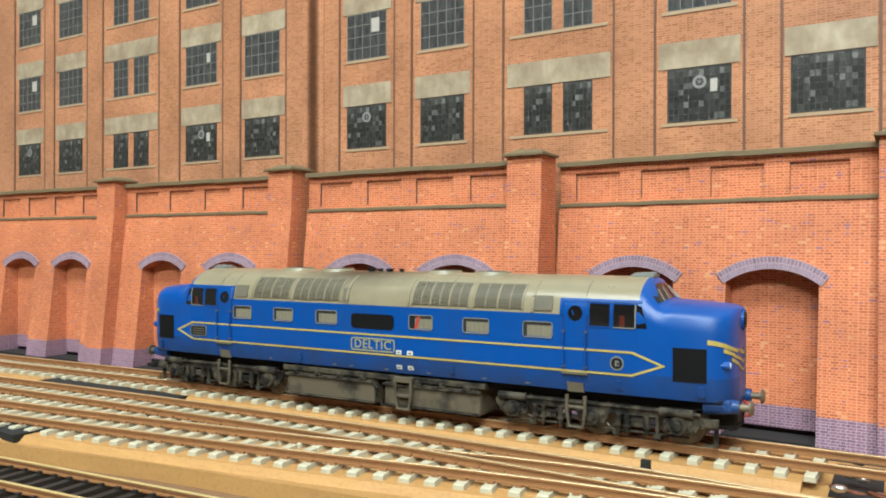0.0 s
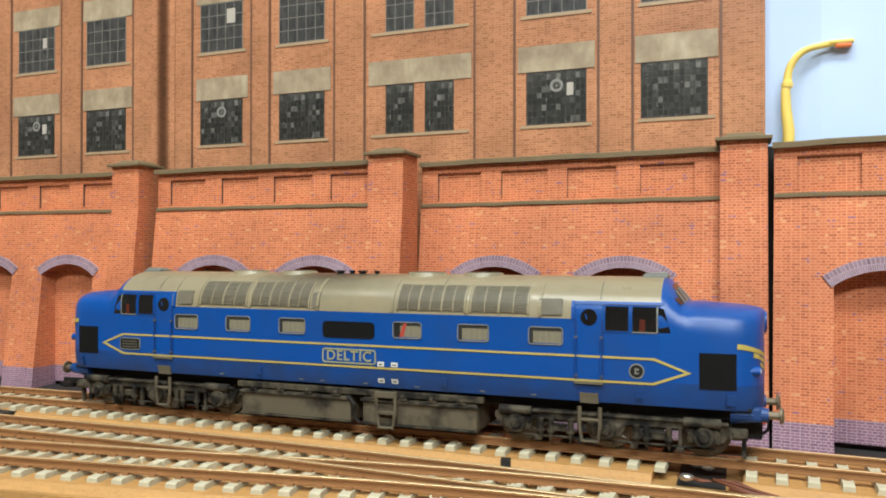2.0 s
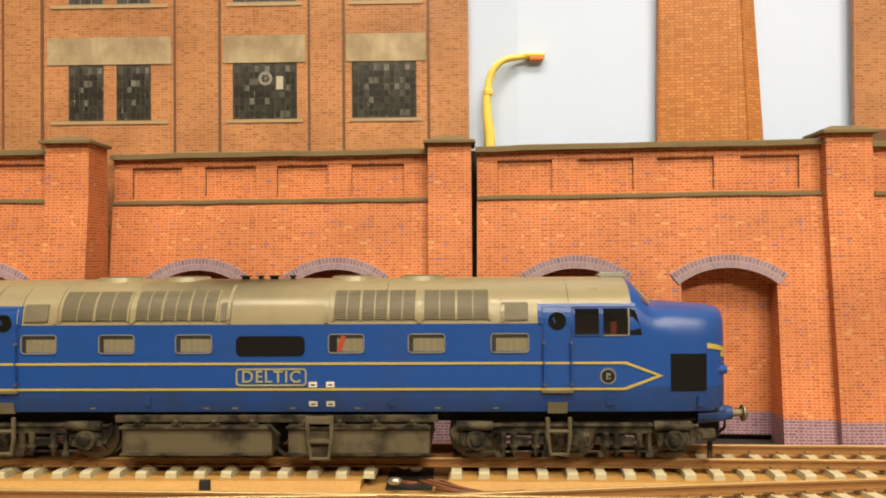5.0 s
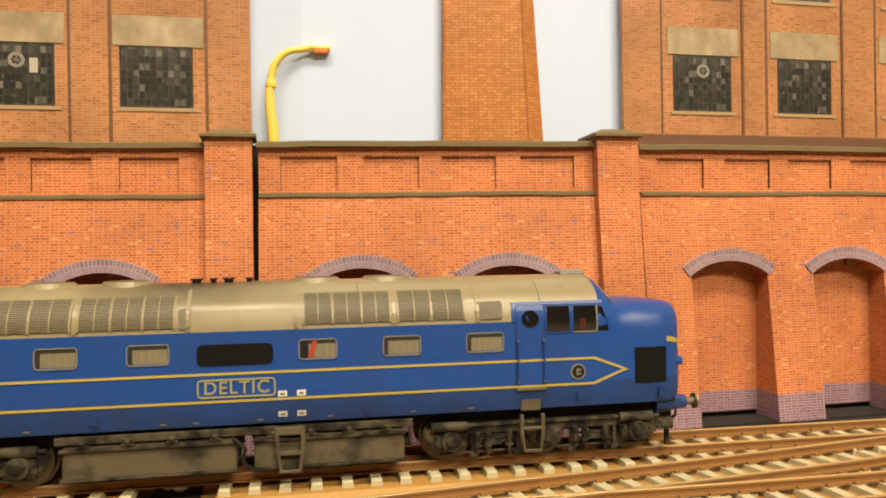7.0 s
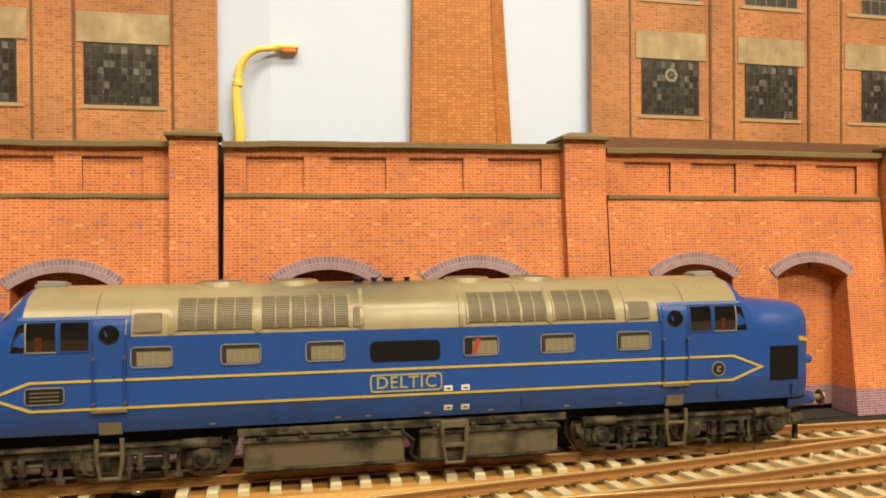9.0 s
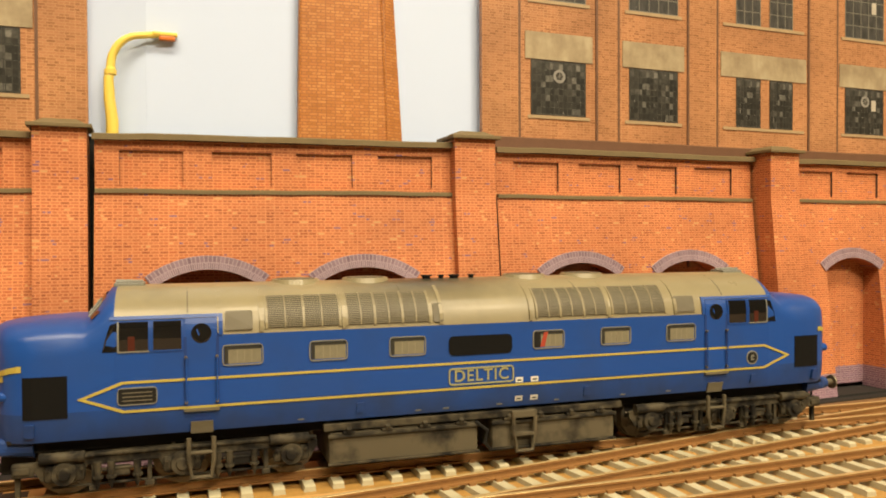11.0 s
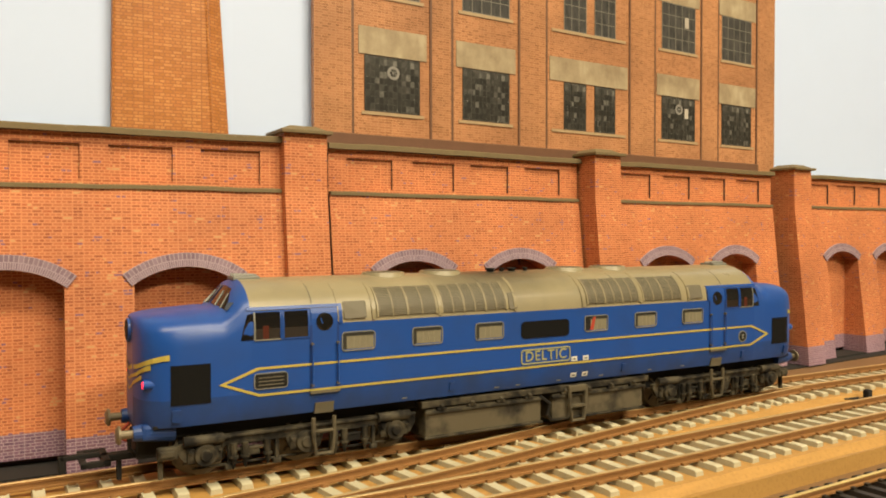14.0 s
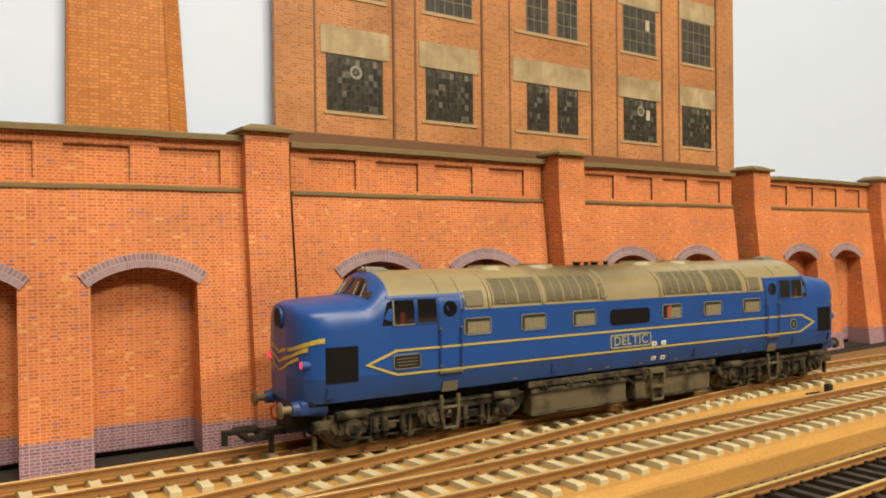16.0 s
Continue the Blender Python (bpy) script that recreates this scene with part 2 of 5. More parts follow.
def add_box(bm, x0, x1, y0, y1, z0, z1, bevel=0.0, mat=0):
    v = [bm.verts.new(p) for p in ((x0, y0, z0), (x1, y0, z0), (x1, y1, z0), (x0, y1, z0), (x0, y0, z1), (x1, y0, z1), (x1, y1, z1), (x0, y1, z1))]
    fs = [bm.faces.new([v[i] for i in q]) for q in ((3, 2, 1, 0), (4, 5, 6, 7), (0, 1, 5, 4), (1, 2, 6, 5), (2, 3, 7, 6), (3, 0, 4, 7))]
    for f in fs:
        f.material_index = mat
    if bevel:
        es = list({e for f in fs for e in f.edges})
        r = bmesh.ops.bevel(bm, geom=es, offset=bevel, segments=2, affect="EDGES", profile=0.6)
        for f in r["faces"]:
            f.material_index = mat
    return fs


def box(x0, x1, y0, y1, z0, z1, bevel=0.0):
    bm = bmesh.new()
    add_box(bm, x0, x1, y0, y1, z0, z1, bevel)
    return bm


def add_quad(bm, pts, mat=0):
    f = bm.faces.new([bm.verts.new(p) for p in pts])
    f.material_index = mat
    return f


def add_cyl(bm, a, b, r0, r1=None, n=14, mat=0, caps=True):
    """A rod from a to b."""
    a, b = Vector(a), Vector(b)
    r1 = r0 if r1 is None else r1
    q = (b - a).to_track_quat("Z", "Y")
    rings = []
    for p, r in ((a, r0), (b, r1)):
        rings.append([bm.verts.new(p + q @ Vector((r * math.cos(2 * math.pi * i / n), r * math.sin(2 * math.pi * i / n), 0))) for i in range(n)])
    for i in range(n):
        bm.faces.new((rings[0][i], rings[0][(i + 1) % n], rings[1][(i + 1) % n], rings[1][i])).material_index = mat
    if caps:
        bm.faces.new(rings[0][::-1]).material_index = mat
        bm.faces.new(rings[1]).material_index = mat


def cyl(a, b, r0, r1=None, n=14):
    bm = bmesh.new()
    add_cyl(bm, a, b, r0, r1, n)
    return bm


def add_tube(bm, pts, radii, n=10, mat=0):
    rings = []
    for i, p in enumerate(pts):
        d = (Vector(pts[min(i + 1, len(pts) - 1)]) - Vector(pts[max(i - 1, 0)])).normalized()
        q = d.to_track_quat("Z", "Y")
        r = radii[i] if isinstance(radii, (list, tuple)) else radii
        rings.append([bm.verts.new(Vector(p) + q @ Vector((r * math.cos(2 * math.pi * k / n), r * math.sin(2 * math.pi * k / n), 0))) for k in range(n)])
    for a, b in zip(rings, rings[1:]):
        best = min(range(n), key=lambda s: (a[0].co - b[s].co).length)
        for k in range(n):
            bm.faces.new((a[k], a[(k + 1) % n], b[(k + 1 + best) % n], b[(k + best) % n])).material_index = mat
    bm.faces.new(rings[0][::-1]).material_index = mat
    bm.faces.new(rings[-1]).material_index = mat


# ---- room round the layout ----
def room():
    x0, x1, y0, y1, z0, z1 = -1900, 2900, -3300, 330, -950, 1500
    t = 60
    tagged(part("floor", box(x0, x1, y0, y1, z0 - t, z0), carpet), "plain brown carpeted floor under the layout", "floor", kind="structure")
    tagged(part("ceiling", box(x0, x1, y0, y1, z1, z1 + t), white_wall), "plain off-white painted ceiling", "ceiling", kind="structure")
    tagged(part("wall_north", box(x0, x1, y1, y1 + t, z0, z1), white_wall), "plain off-white room wall behind the layout", "wall", kind="structure")
    tagged(part("wall_south", box(x0, x1, y0 - t, y0, z0, z1), white_wall), "plain off-white room wall", "wall", kind="structure")
    tagged(part("wall_west", box(x0 - t, x0, y0, y1, z0, z1), white_wall), "plain off-white room wall", "wall", kind="structure")
    tagged(part("wall_east", box(x1, x1 + t, y0, y1, z0, z1), white_wall), "plain off-white room wall", "wall", kind="structure")


room()

# ---- baseboard, ply and backscene ----
Z_RAIL = 10.5
ground = part("ground", box(-1400, 2400, -560, 40, -950, -1), board_mat)
tagged(ground, "brown painted wooden baseboard under the tracks", "baseboard", kind="structure")


def deck():
    """Ply deck whose near edge wanders."""
    bm = bmesh.new()
    near = [(-1400, -200), (-100, -185), (60, -177), (156, -168), (212, -160), (299, -152), (420, -151), (560, -153), (640, -154), (760, -155), (1000, -166), (2400, -230)]
    top = [bm.verts.new((x, y, 4.0)) for x, y in near]
    bot = [bm.verts.new((x, y - 0.6, -1.0)) for x, y in near]
    rear = [(-1400, -150), (-350, -72), (0, -53), (200, -47), (400, -48.5), (600, -59), (800, -72), (1000, -90), (2400, -200)]
    ys = [float(np.interp(x, [r[0] for r in rear], [r[1] for r in rear])) for x, _ in near]
    back = [bm.verts.new((x, y, 4.0)) for (x, _), y in zip(near, ys)]
    foot = [bm.verts.new((x, y, -1.0)) for (x, _), y in zip(near, ys)]
    for i in range(len(near) - 1):
        bm.faces.new((back[i], back[i + 1], foot[i + 1], foot[i]))
    for i in range(len(near) - 1):
        bm.faces.new((top[i], top[i + 1], back[i + 1], back[i]))
        bm.faces.new((bot[i], bot[i + 1], top[i + 1], top[i]))
    ob = part("pavement", bm, ply_mat)
    tagged(ob, "varnished tan plywood deck carrying the tracks", "plywood deck", kind="structure")


deck()



def sky_board():
    """A bent board close behind the printed buildings."""
    bm = bmesh.new()
    line = [(-900, 34), (405, 8.5), (416, 7.3), (436, 1.7), (490, -2.8), (530, -5.8), (556, -9.0), (850, -7.8), (1900, -5)]
    rows = [[bm.verts.new(p) for p in ((x, y, -1), (x, y, 420), (x, y + 3, 420), (x, y + 3, -1))] for x, y in line]
    for a, b in zip(rows, rows[1:]):
        for k in range(4):
            bm.faces.new((a[k], b[k], b[(k + 1) % 4], a[(k + 1) % 4]))
    bm.faces.new(rows[0])
    bm.faces.new(rows[-1])
    return part("backdrop", bm, sky_mat)


tagged(sky_board(), "pale blue painted sky backscene board", "backscene", kind="structure")

# ---- retaining wall: bays of arched brick with piers between ----
BAY_W = 126.0
# x, y of the left end of each bay's upper face, and its turn in degrees
BAYS = [(-137, -10, 0.3), (2.0, -10, 0.2), (144.7, -10.5, -0.8), (276.8, 4.2, -4.5), (419.5, -10.3, -5.9), (563.0, -16.6, -0.1), (709.5, -17.6, 0.3), (866, -16, 0), (1009, -16, 0)]
Z_STRING, Z_TOP, SPRING, CROWN = 89.0, 106.5, 57.6, 63.0
ARCHES = [(19.2, 52.4), (73.0, 106.0)]
PANELS = [(7.6, 27.9), (37.2, 57.3), (65.8, 85.8), (95.0, 115.4)]


def face_y(z):
    """The battered face: upright above the string course, leaning out below it."""
    return 0.0 if z >= Z_STRING else -1.2 - 10.0 * (1 - z / Z_STRING)


def arch_z(x, a, b):
    h = (b - a) / 2
    rise = CROWN - SPRING
    r = (h * h + rise * rise) / (2 * rise)
    return SPRING - (r - rise) + math.sqrt(max(r * r - (x - (a + b) / 2) ** 2, 0))


def bay_face():
    """Front of one bay: brick with two arched openings, recessed panels above. Slots: red, blue."""
    bm = bmesh.new()
    blue = 10.5

    def strip(x0, x1, z0, z1, m):
        add_quad(bm, [(x0, face_y(z0), z0), (x1, face_y(z0), z0), (x1, face_y(z1), z1), (x0, face_y(z1), z1)], m)

    top = Z_STRING - 0.01
    solid = [(0, ARCHES[0][0]), (ARCHES[0][1], ARCHES[1][0]), (ARCHES[1][1], BAY_W)]
    for x0, x1 in solid:
        strip(x0, x1, 0, blue, 1)
        strip(x0, x1, blue, top, 0)
    for a, b in ARCHES:
        n = 14
        xs = [a + (b - a) * i / n for i in range(n + 1)]
        for x0, x1 in zip(xs, xs[1:]):
            za, zb = arch_z(x0, a, b), arch_z(x1, a, b)
            add_quad(bm, [(x0, face_y(za), za), (x1, face_y(zb), zb), (x1, face_y(top), top), (x0, face_y(top), top)])
            add_quad(bm, [(x0, face_y(za), za), (x0, 4, za), (x1, 4, zb), (x1, face_y(zb), zb)])
        for x in (a, b):
            for z0, z1, m in ((0, blue, 1), (blue, SPRING, 0)):
                add_quad(bm, [(x, face_y(z0), z0), (x, 4, z0), (x, 4, z1), (x, face_y(z1), z1)], m)
    # upper band with recessed panels
    zl, zh, rec = 91.6, 103.2, 1.1
    add_quad(bm, [(0, 0, Z_STRING), (BAY_W, 0, Z_STRING), (BAY_W, 0, zl), (0, 0, zl)])
    add_quad(bm, [(0, 0, zh), (BAY_W, 0, zh), (BAY_W, 0, Z_TOP), (0, 0, Z_TOP)])
    xs = [0.0] + [x for p in PANELS for x in p] + [BAY_W]
    for i in range(0, len(xs), 2):
        add_quad(bm, [(xs[i], 0, zl), (xs[i + 1], 0, zl), (xs[i + 1], 0, zh), (xs[i], 0, zh)])
    for a, b in PANELS:
        add_quad(bm, [(a, rec, zl), (b, rec, zl), (b, rec, zh), (a, rec, zh)])
        add_quad(bm, [(a, 0, zl), (a, rec, zl), (a, rec, zh), (a, 0, zh)], 2)
        add_quad(bm, [(b, 0, zl), (b, rec, zl), (b, rec, zh), (b, 0, zh)], 2)
        add_quad(bm, [(a, 0, zh), (b, 0, zh), (b, rec, zh), (a, rec, zh)], 2)
        add_quad(bm, [(a, 0, zl), (b, 0, zl), (b, rec, zl), (a, rec, zl)])
    # back and ends close the card
    for x in (0, BAY_W):
        add_quad(bm, [(x, face_y(0), 0), (x, 7, 0), (x, 7, Z_TOP), (x, 0, Z_TOP), (x, 0, Z_STRING), (x, face_y(top), top)], 2)
    add_quad(bm, [(0, 7, 0), (BAY_W, 7, 0), (BAY_W, 7, Z_TOP), (0, 7, Z_TOP)], 2)
    return bm


def arch_ring(a, b):
    """A proud ring of two courses of blue brick over an opening, with its own brick layout along the arc."""
    bm = bmesh.new()
    uv = bm.loops.layers.uv.new("UVMap")
    h, rise = (b - a) / 2, CROWN - SPRING
    r = (h * h + rise * rise) / (2 * rise)
    cx, cz = (a + b) / 2, SPRING - (r - rise)
    half = math.asin(h / r) + 0.035
    n, thick, proud = 20, 4.7, 0.5
    rows = []
    for i in range(n + 1):
        t = -half + 2 * half * i / n
        row = []
        for rr, d in ((r, 0.6), (r, -proud), (r + thick, -proud), (r + thick, 0.6)):
            x, z = cx + rr * math.sin(t), cz + rr * math.cos(t)
            row.append((bm.verts.new((x, face_y(z) + d, z)), (t * (r + 2) * MM, (rr - r) * MM)))
        rows.append(row)
    for p, q in zip(rows, rows[1:]):
        for k in range(3):
            c = (p[k], q[k], q[k + 1], p[k + 1])
            f = bm.faces.new([v for v, _ in c])
            for loop, (_, st) in zip(f.loops, c):
                loop[uv].uv = st
    for row in (rows[0], rows[-1]):
        bm.faces.new([v for v, _ in row])
    return bm


def wavy_bar(x0, x1, y0, y1, z0, z1, seed, n=14, wob=0.18):
    """A hand-cut card strip, not quite straight."""
    rnd = random.Random(seed)
    bm = bmesh.new()
    rows = []
    for i in range(n + 1):
        x = x0 + (x1 - x0) * i / n
        dz, dy = rnd.uniform(-wob, wob), rnd.uniform(-wob, wob)
        rows.append([bm.verts.new(p) for p in ((x, y0 + dy, z0 + dz), (x, y0 + dy, z1 + dz - 0.3), (x, y0 + dy + 0.4, z1 + dz), (x, y1, z1 + dz), (x, y1, z0 + dz))])
    for a, b in zip(rows, rows[1:]):
        for k in range(5):
            bm.faces.new((a[k], b[k], b[(k + 1) % 5], a[(k + 1) % 5]))
    bm.faces.new(rows[0][::-1])
    bm.faces.new(rows[-1])
    return bm


def wall_bay(seed):
    e = empty("retaining_wall")
    part("brick_face", bay_face(), [brick_red, brick_blue, card_edge], e)
    for a, b in ARCHES:
        bm = bmesh.new()
        add_quad(bm, [(a - 1, 3.6, 10.5), (b + 1, 3.6, 10.5), (b + 1, 3.6, CROWN + 1), (a - 1, 3.6, CROWN + 1)], 0)
        add_quad(bm, [(a - 1, 3.6, 2.2), (b + 1, 3.6, 2.2), (b + 1, 3.6, 10.5), (a - 1, 3.6, 10.5)], 1)
        part("blind_arch_infill", bm, [brick_red, brick_blue], e)
        part("arch_ring", arch_ring(a, b), brick_ring, e, "ring of purple-blue printed brick")
        part("niche_floor", box(a + 0.1, b - 0.1, -11, 3.5, -0.9, 0.4), black_mat, e)
    part("string_course", wavy_bar(0.2, BAY_W - 0.2, -1.9, 0.5, Z_STRING - 0.3, Z_STRING + 1.2, seed), coping_mat, e, "thin olive-brown stone string course")
    part("coping", wavy_bar(-0.5, BAY_W + 0.5, -2.4, 7.5, Z_TOP, Z_TOP + 2.1, seed + 50), coping_mat, e, "weathered olive-brown coping strip")
    return tagged(e, "red brick paper retaining wall with two blind arches", "retaining wall", "bays of the retaining wall", "structure")


def pier():
    """A battered brick pier with a stepped stone cap."""
    e = empty("wall_pier")
    bm = bmesh.new()
    h = 8.1
    zs = [0, 10.5, Z_STRING, 110.0]
    ys = [-19.0, -18.0, -9.4, -9.0]
    for i in range(3):
        a, b = zs[i], zs[i + 1]
        m = 1 if i == 0 else 0
        add_quad(bm, [(-h, ys[i], a), (h, ys[i], a), (h, ys[i + 1], b), (-h, ys[i + 1], b)], m)
        for s in (-h, h):
            add_quad(bm, [(s, ys[i], a), (s, 6, a), (s, 6, b), (s, ys[i + 1], b)], m)
    add_quad(bm, [(-h, 6, 0), (h, 6, 0), (h, 6, 110), (-h, 6, 110)], 0)
    part("shaft", bm, [brick_red, brick_blue], e)
    bm = bmesh.new()
    add_box(bm, -h - 1.6, h + 1.6, -11.2, 6.5, 109.8, 111.1, 0.25)
    lo = [bm.verts.new(p) for p in ((-h - 0.2, -9.8, 111.1), (h + 0.2, -9.8, 111.1), (h + 0.2, 6, 111.1), (-h - 0.2, 6, 111.1))]
    hi = [bm.verts.new(p) for p in ((-h + 3.2, -6.2, 113.0), (h - 3.2, -6.2, 113.0), (h - 3.2, 4, 113.0), (-h + 3.2, 4, 113.0))]
    for i in range(4):
        bm.faces.new((lo[i], lo[(i + 1) % 4], hi[(i + 1) % 4], hi[i]))
    bm.faces.new(hi)
    part("cap", bm, coping_mat, e, "weathered olive-brown pyramid cap")
    return tagged(e, "battered red brick pier with a brown stone cap", "wall pier", "piers of the retaining wall", "structure")


first_bay = wall_bay(1)
first_bay.matrix_world = mm_pose(BAYS[0][0], BAYS[0][1], 0, 0, 0, BAYS[0][2])
for bx, by, bt in BAYS[1:4]:
    copy_thing(first_bay, mm_pose(bx, by, 0, 0, 0, bt))
later_bay = wall_bay(7)
later_bay.matrix_world = mm_pose(BAYS[4][0], BAYS[4][1], 0, 0, 0, BAYS[4][2])
for bx, by, bt in BAYS[5:]:
    copy_thing(later_bay, mm_pose(bx, by, 0, 0, 0, bt))
first_pier = pier()
PIERS = [(-6.2, -10, 0), (133.2, -10.5, -1), (269.2, -9.0, -1), (409.2, -2.6, 0), (549.6, -18.6, -1), (698.2, -18.6, 0), (852, -17, 0), (1000, -16, 0)]
first_pier.matrix_world = mm_pose(PIERS[0][0], PIERS[0][1], 0, 0, 0, PIERS[0][2])
for bx, by, bt in PIERS[1:]:
    copy_thing(first_pier, mm_pose(bx, by, 0, 0, 0, bt))
tagged(part("joint_backing", box(413.5, 422.5, 3, 8, 0, 109), black_mat), "dark gap between two wall sections", "card joint", kind="structure")
# flat black strip on the baseboard stands in for the gap's shade
tagged(part("foot_shade_strip", box(-700, 1400, -34, 6, -0.95, -0.4), black_mat), "black strip painted as shade at the foot of the wall", "ground strip", kind="structure")
# ---- flat printed mill buildings, chimney and sky behind the wall ----
MILL_COLS = [(0.0, 23.9, "gauge"), (44.2, 67.8, "plain"), (98.3, 111.4, "plain"), (116.7, 129.6, "plain"), (161.1, 185.2, "bright"), (206.2, 230.3, "plain")]
MILL_BAYS = [(-5, 29), (39, 73), (88, 139), (156, 190), (203, 235)]
LINTELS = [(-2.5, 27), (41, 71), (90, 137.5), (157.5, 188.5), (204, 234)]
MILL_UNIT = 272.4


def mill_window(x0, x1, z0, z1, style, lower, rnd):
    """A printed factory window: glass, frame and a grid of bars, with broken panes and reflections."""
    e_bm = box(x0, x1, -0.25, 0.05, z0, z1)
    glass = glass_print if lower else glass_far
    w = part("window", e_bm, glass)
    bm = bmesh.new()
    nx, nz = (5, 4) if x1 - x0 > 18 else (3, 4)
    t = 0.1 if lower else 0.16
    for i in range(nx + 1):
        x = x0 + (x1 - x0) * i / nx
        add_box(bm, x - t, x + t, -0.33, -0.2, z0, z1)
    for i in range(nz + 1):
        z = z0 + (z1 - z0) * i / nz
        add_box(bm, x0, x1, -0.32, -0.21, z - t, z + t)
    tagged(part("glazing_grid", bm, bar_print if lower else bar_pale, w), kind="stuff")
    if lower:
        # the many small panes, each of its own tone; those along the top catch more sky
        bm = bmesh.new()
        cols, lines = (12, 8) if x1 - x0 > 18 else (7, 8)
        px, pz = (x1 - x0 - 0.8) / cols, (z1 - z0 - 1.4) / lines
        for i in range(cols):
            for k in range(lines):
                a, b = x0 + 0.4 + i * px, z0 + 0.5 + k * pz
                add_quad(bm, [(a + 0.12, -0.29, b + 0.12), (a + px - 0.12, -0.29, b + 0.12), (a + px - 0.12, -0.29, b + pz - 0.12), (a + 0.12, -0.29, b + pz - 0.12)],
                         1 if k == lines - 1 or (k > 1 and rnd.random() < 0.05) else 0)
        tagged(part("panes", bm, [small_pane, pale_pane], w), kind="stuff")
    bm, bright = bmesh.new(), False
    dx, dz = (x1 - x0) / nx, (z1 - z0) / nz
    if style == "bright":
        bright = True
        add_box(bm, x0 + dx * 3.4, x0 + dx * 3.95, -0.36, -0.2, z1 - dz * 1.9, z1 - dz * 0.95)
    elif not lower and style != "plain":
        bright = True
        add_box(bm, x0 + dx * 3.15, x0 + dx * 4.15, -0.36, -0.2, z1 - dz * 1.75, z1 - dz * 0.55)
    if bright:
        part("bright_pane", bm, pale_print, w, "pale printed window pane")
    else:
        bm.free()
    if style != "plain" and lower:
        bm = bmesh.new()
        cx, cz = x0 + dx * 2.55, z1 - dz * 1.1
        n, ro, ri = 18, dz * 0.5, dz * 0.3
        ring = [[bm.verts.new((cx + r * math.cos(a), -0.37, cz + r * math.sin(a))) for r in (ri, ro)] for a in [2 * math.pi * q / n for q in range(n)]]
        for q in range(n):
            bm.faces.new((ring[q][0], ring[q][1], ring[(q + 1) % n][1], ring[(q + 1) % n][0]))
        for q in (0.4, 1.5, 2.6):
            ux, uz = ri * math.cos(q), ri * math.sin(q)
            add_cyl(bm, (cx - ux, -0.37, cz - uz), (cx + ux, -0.37, cz + uz), 0.12, 0.12, 5)
        part("wall_fan", bm, fan_print, w, "pale printed fan ring")
    return w


def mill(name, x, y, turn, left, right, units, top, label, seed, wide, grow):
    """A flat card front with printed pilasters, bands and windows."""
    rnd = random.Random(seed)
    e = empty(name, mm_pose(x, y, 0, 0, 0, turn))
    part("brick_front", box(left, right, 0, 2.0, 60, top), brick_mill, e)
    rows = [(121.6, 143.1), (167.0, 190.3), (213.5, 237.0)]
    for u in units:
        o = u * MILL_UNIT
        def at(v, far=u < 0):
            """Along the sheet; the far sheet was printed a little wider."""
            return o + (230 - 4 + (v - 230) * 1.06 if far else v)

        edges = [max(left, at(-22.4))] + [at(v) for b in MILL_BAYS for v in b] + [min(right, at(251))]
        for i in range(0, len(edges), 2):
            part("pilaster", box(edges[i], edges[i + 1], -0.5, 0.02, 60, top), brick_mill_dark, e)
        for xe in edges[1:-1]:
            part("pilaster_edge", box(xe - 0.5, xe + 0.5, -0.56, 0.02, 60, top), dark_print, e)
        for z0, z1 in rows:
            for a, b in LINTELS:
                part("lintel", box(at(a), at(b), -0.4, 0.02, z1 + 0.3, z1 + 11.0), concrete_print, e)
                part("sill", box(at(a + 1.2), at(b - 1.2), -0.4, 0.02, z0 - 1.5, z0 - 0.2), sill_print, e)
            for a, b, style in MILL_COLS:
                mill_window(at(a), at(b), z0, z1, style, z0 < 130, rnd).parent = e
    e.matrix_world = mm_pose(x, y, 68 * (1 - grow), 0, 0, turn) @ Matrix.Diagonal((wide, 1, grow, 1))
    return tagged(e, label, "printed building")


far_mill = mill("mill_backscene", 154.4, 9.0, -1.0, -420, 250, (-1, 0), 285, "flat printed red brick mill front with rows of factory windows", 3, 1.0505, 1.0213)
# the shadow at the sheet join, printed as a dark streak
bm = box(138, 153, -0.9, -0.55, 60, 285)
strip = part("printed_shadow_streak", bm, shadow_streak_brick, None, "dark printed shadow streak at the sheet join")
strip.matrix_world = mm_pose(-14.2, 11.8, 0, 0, 0, -1.0)
strip.parent = far_mill
strip.matrix_parent_inverse = far_mill.matrix_world.inverted()
mill("mill_backscene", 580.0, -13.7, 0.6, -20.4, 250.5, (0,), 285, "flat printed red brick mill front standing against a pale sky", 5, 1.064, 1.0213)
bm = wavy_bar(-26, 250, -1.6, 1, 106, 113.2, 77)
tagged(part("roof_felt_strip", bm, dark_print), "dark grey strip along the foot of the printed mill", "card strip").matrix_world = mm_pose(580, -14.0, 0, 0, 0, 0.6)


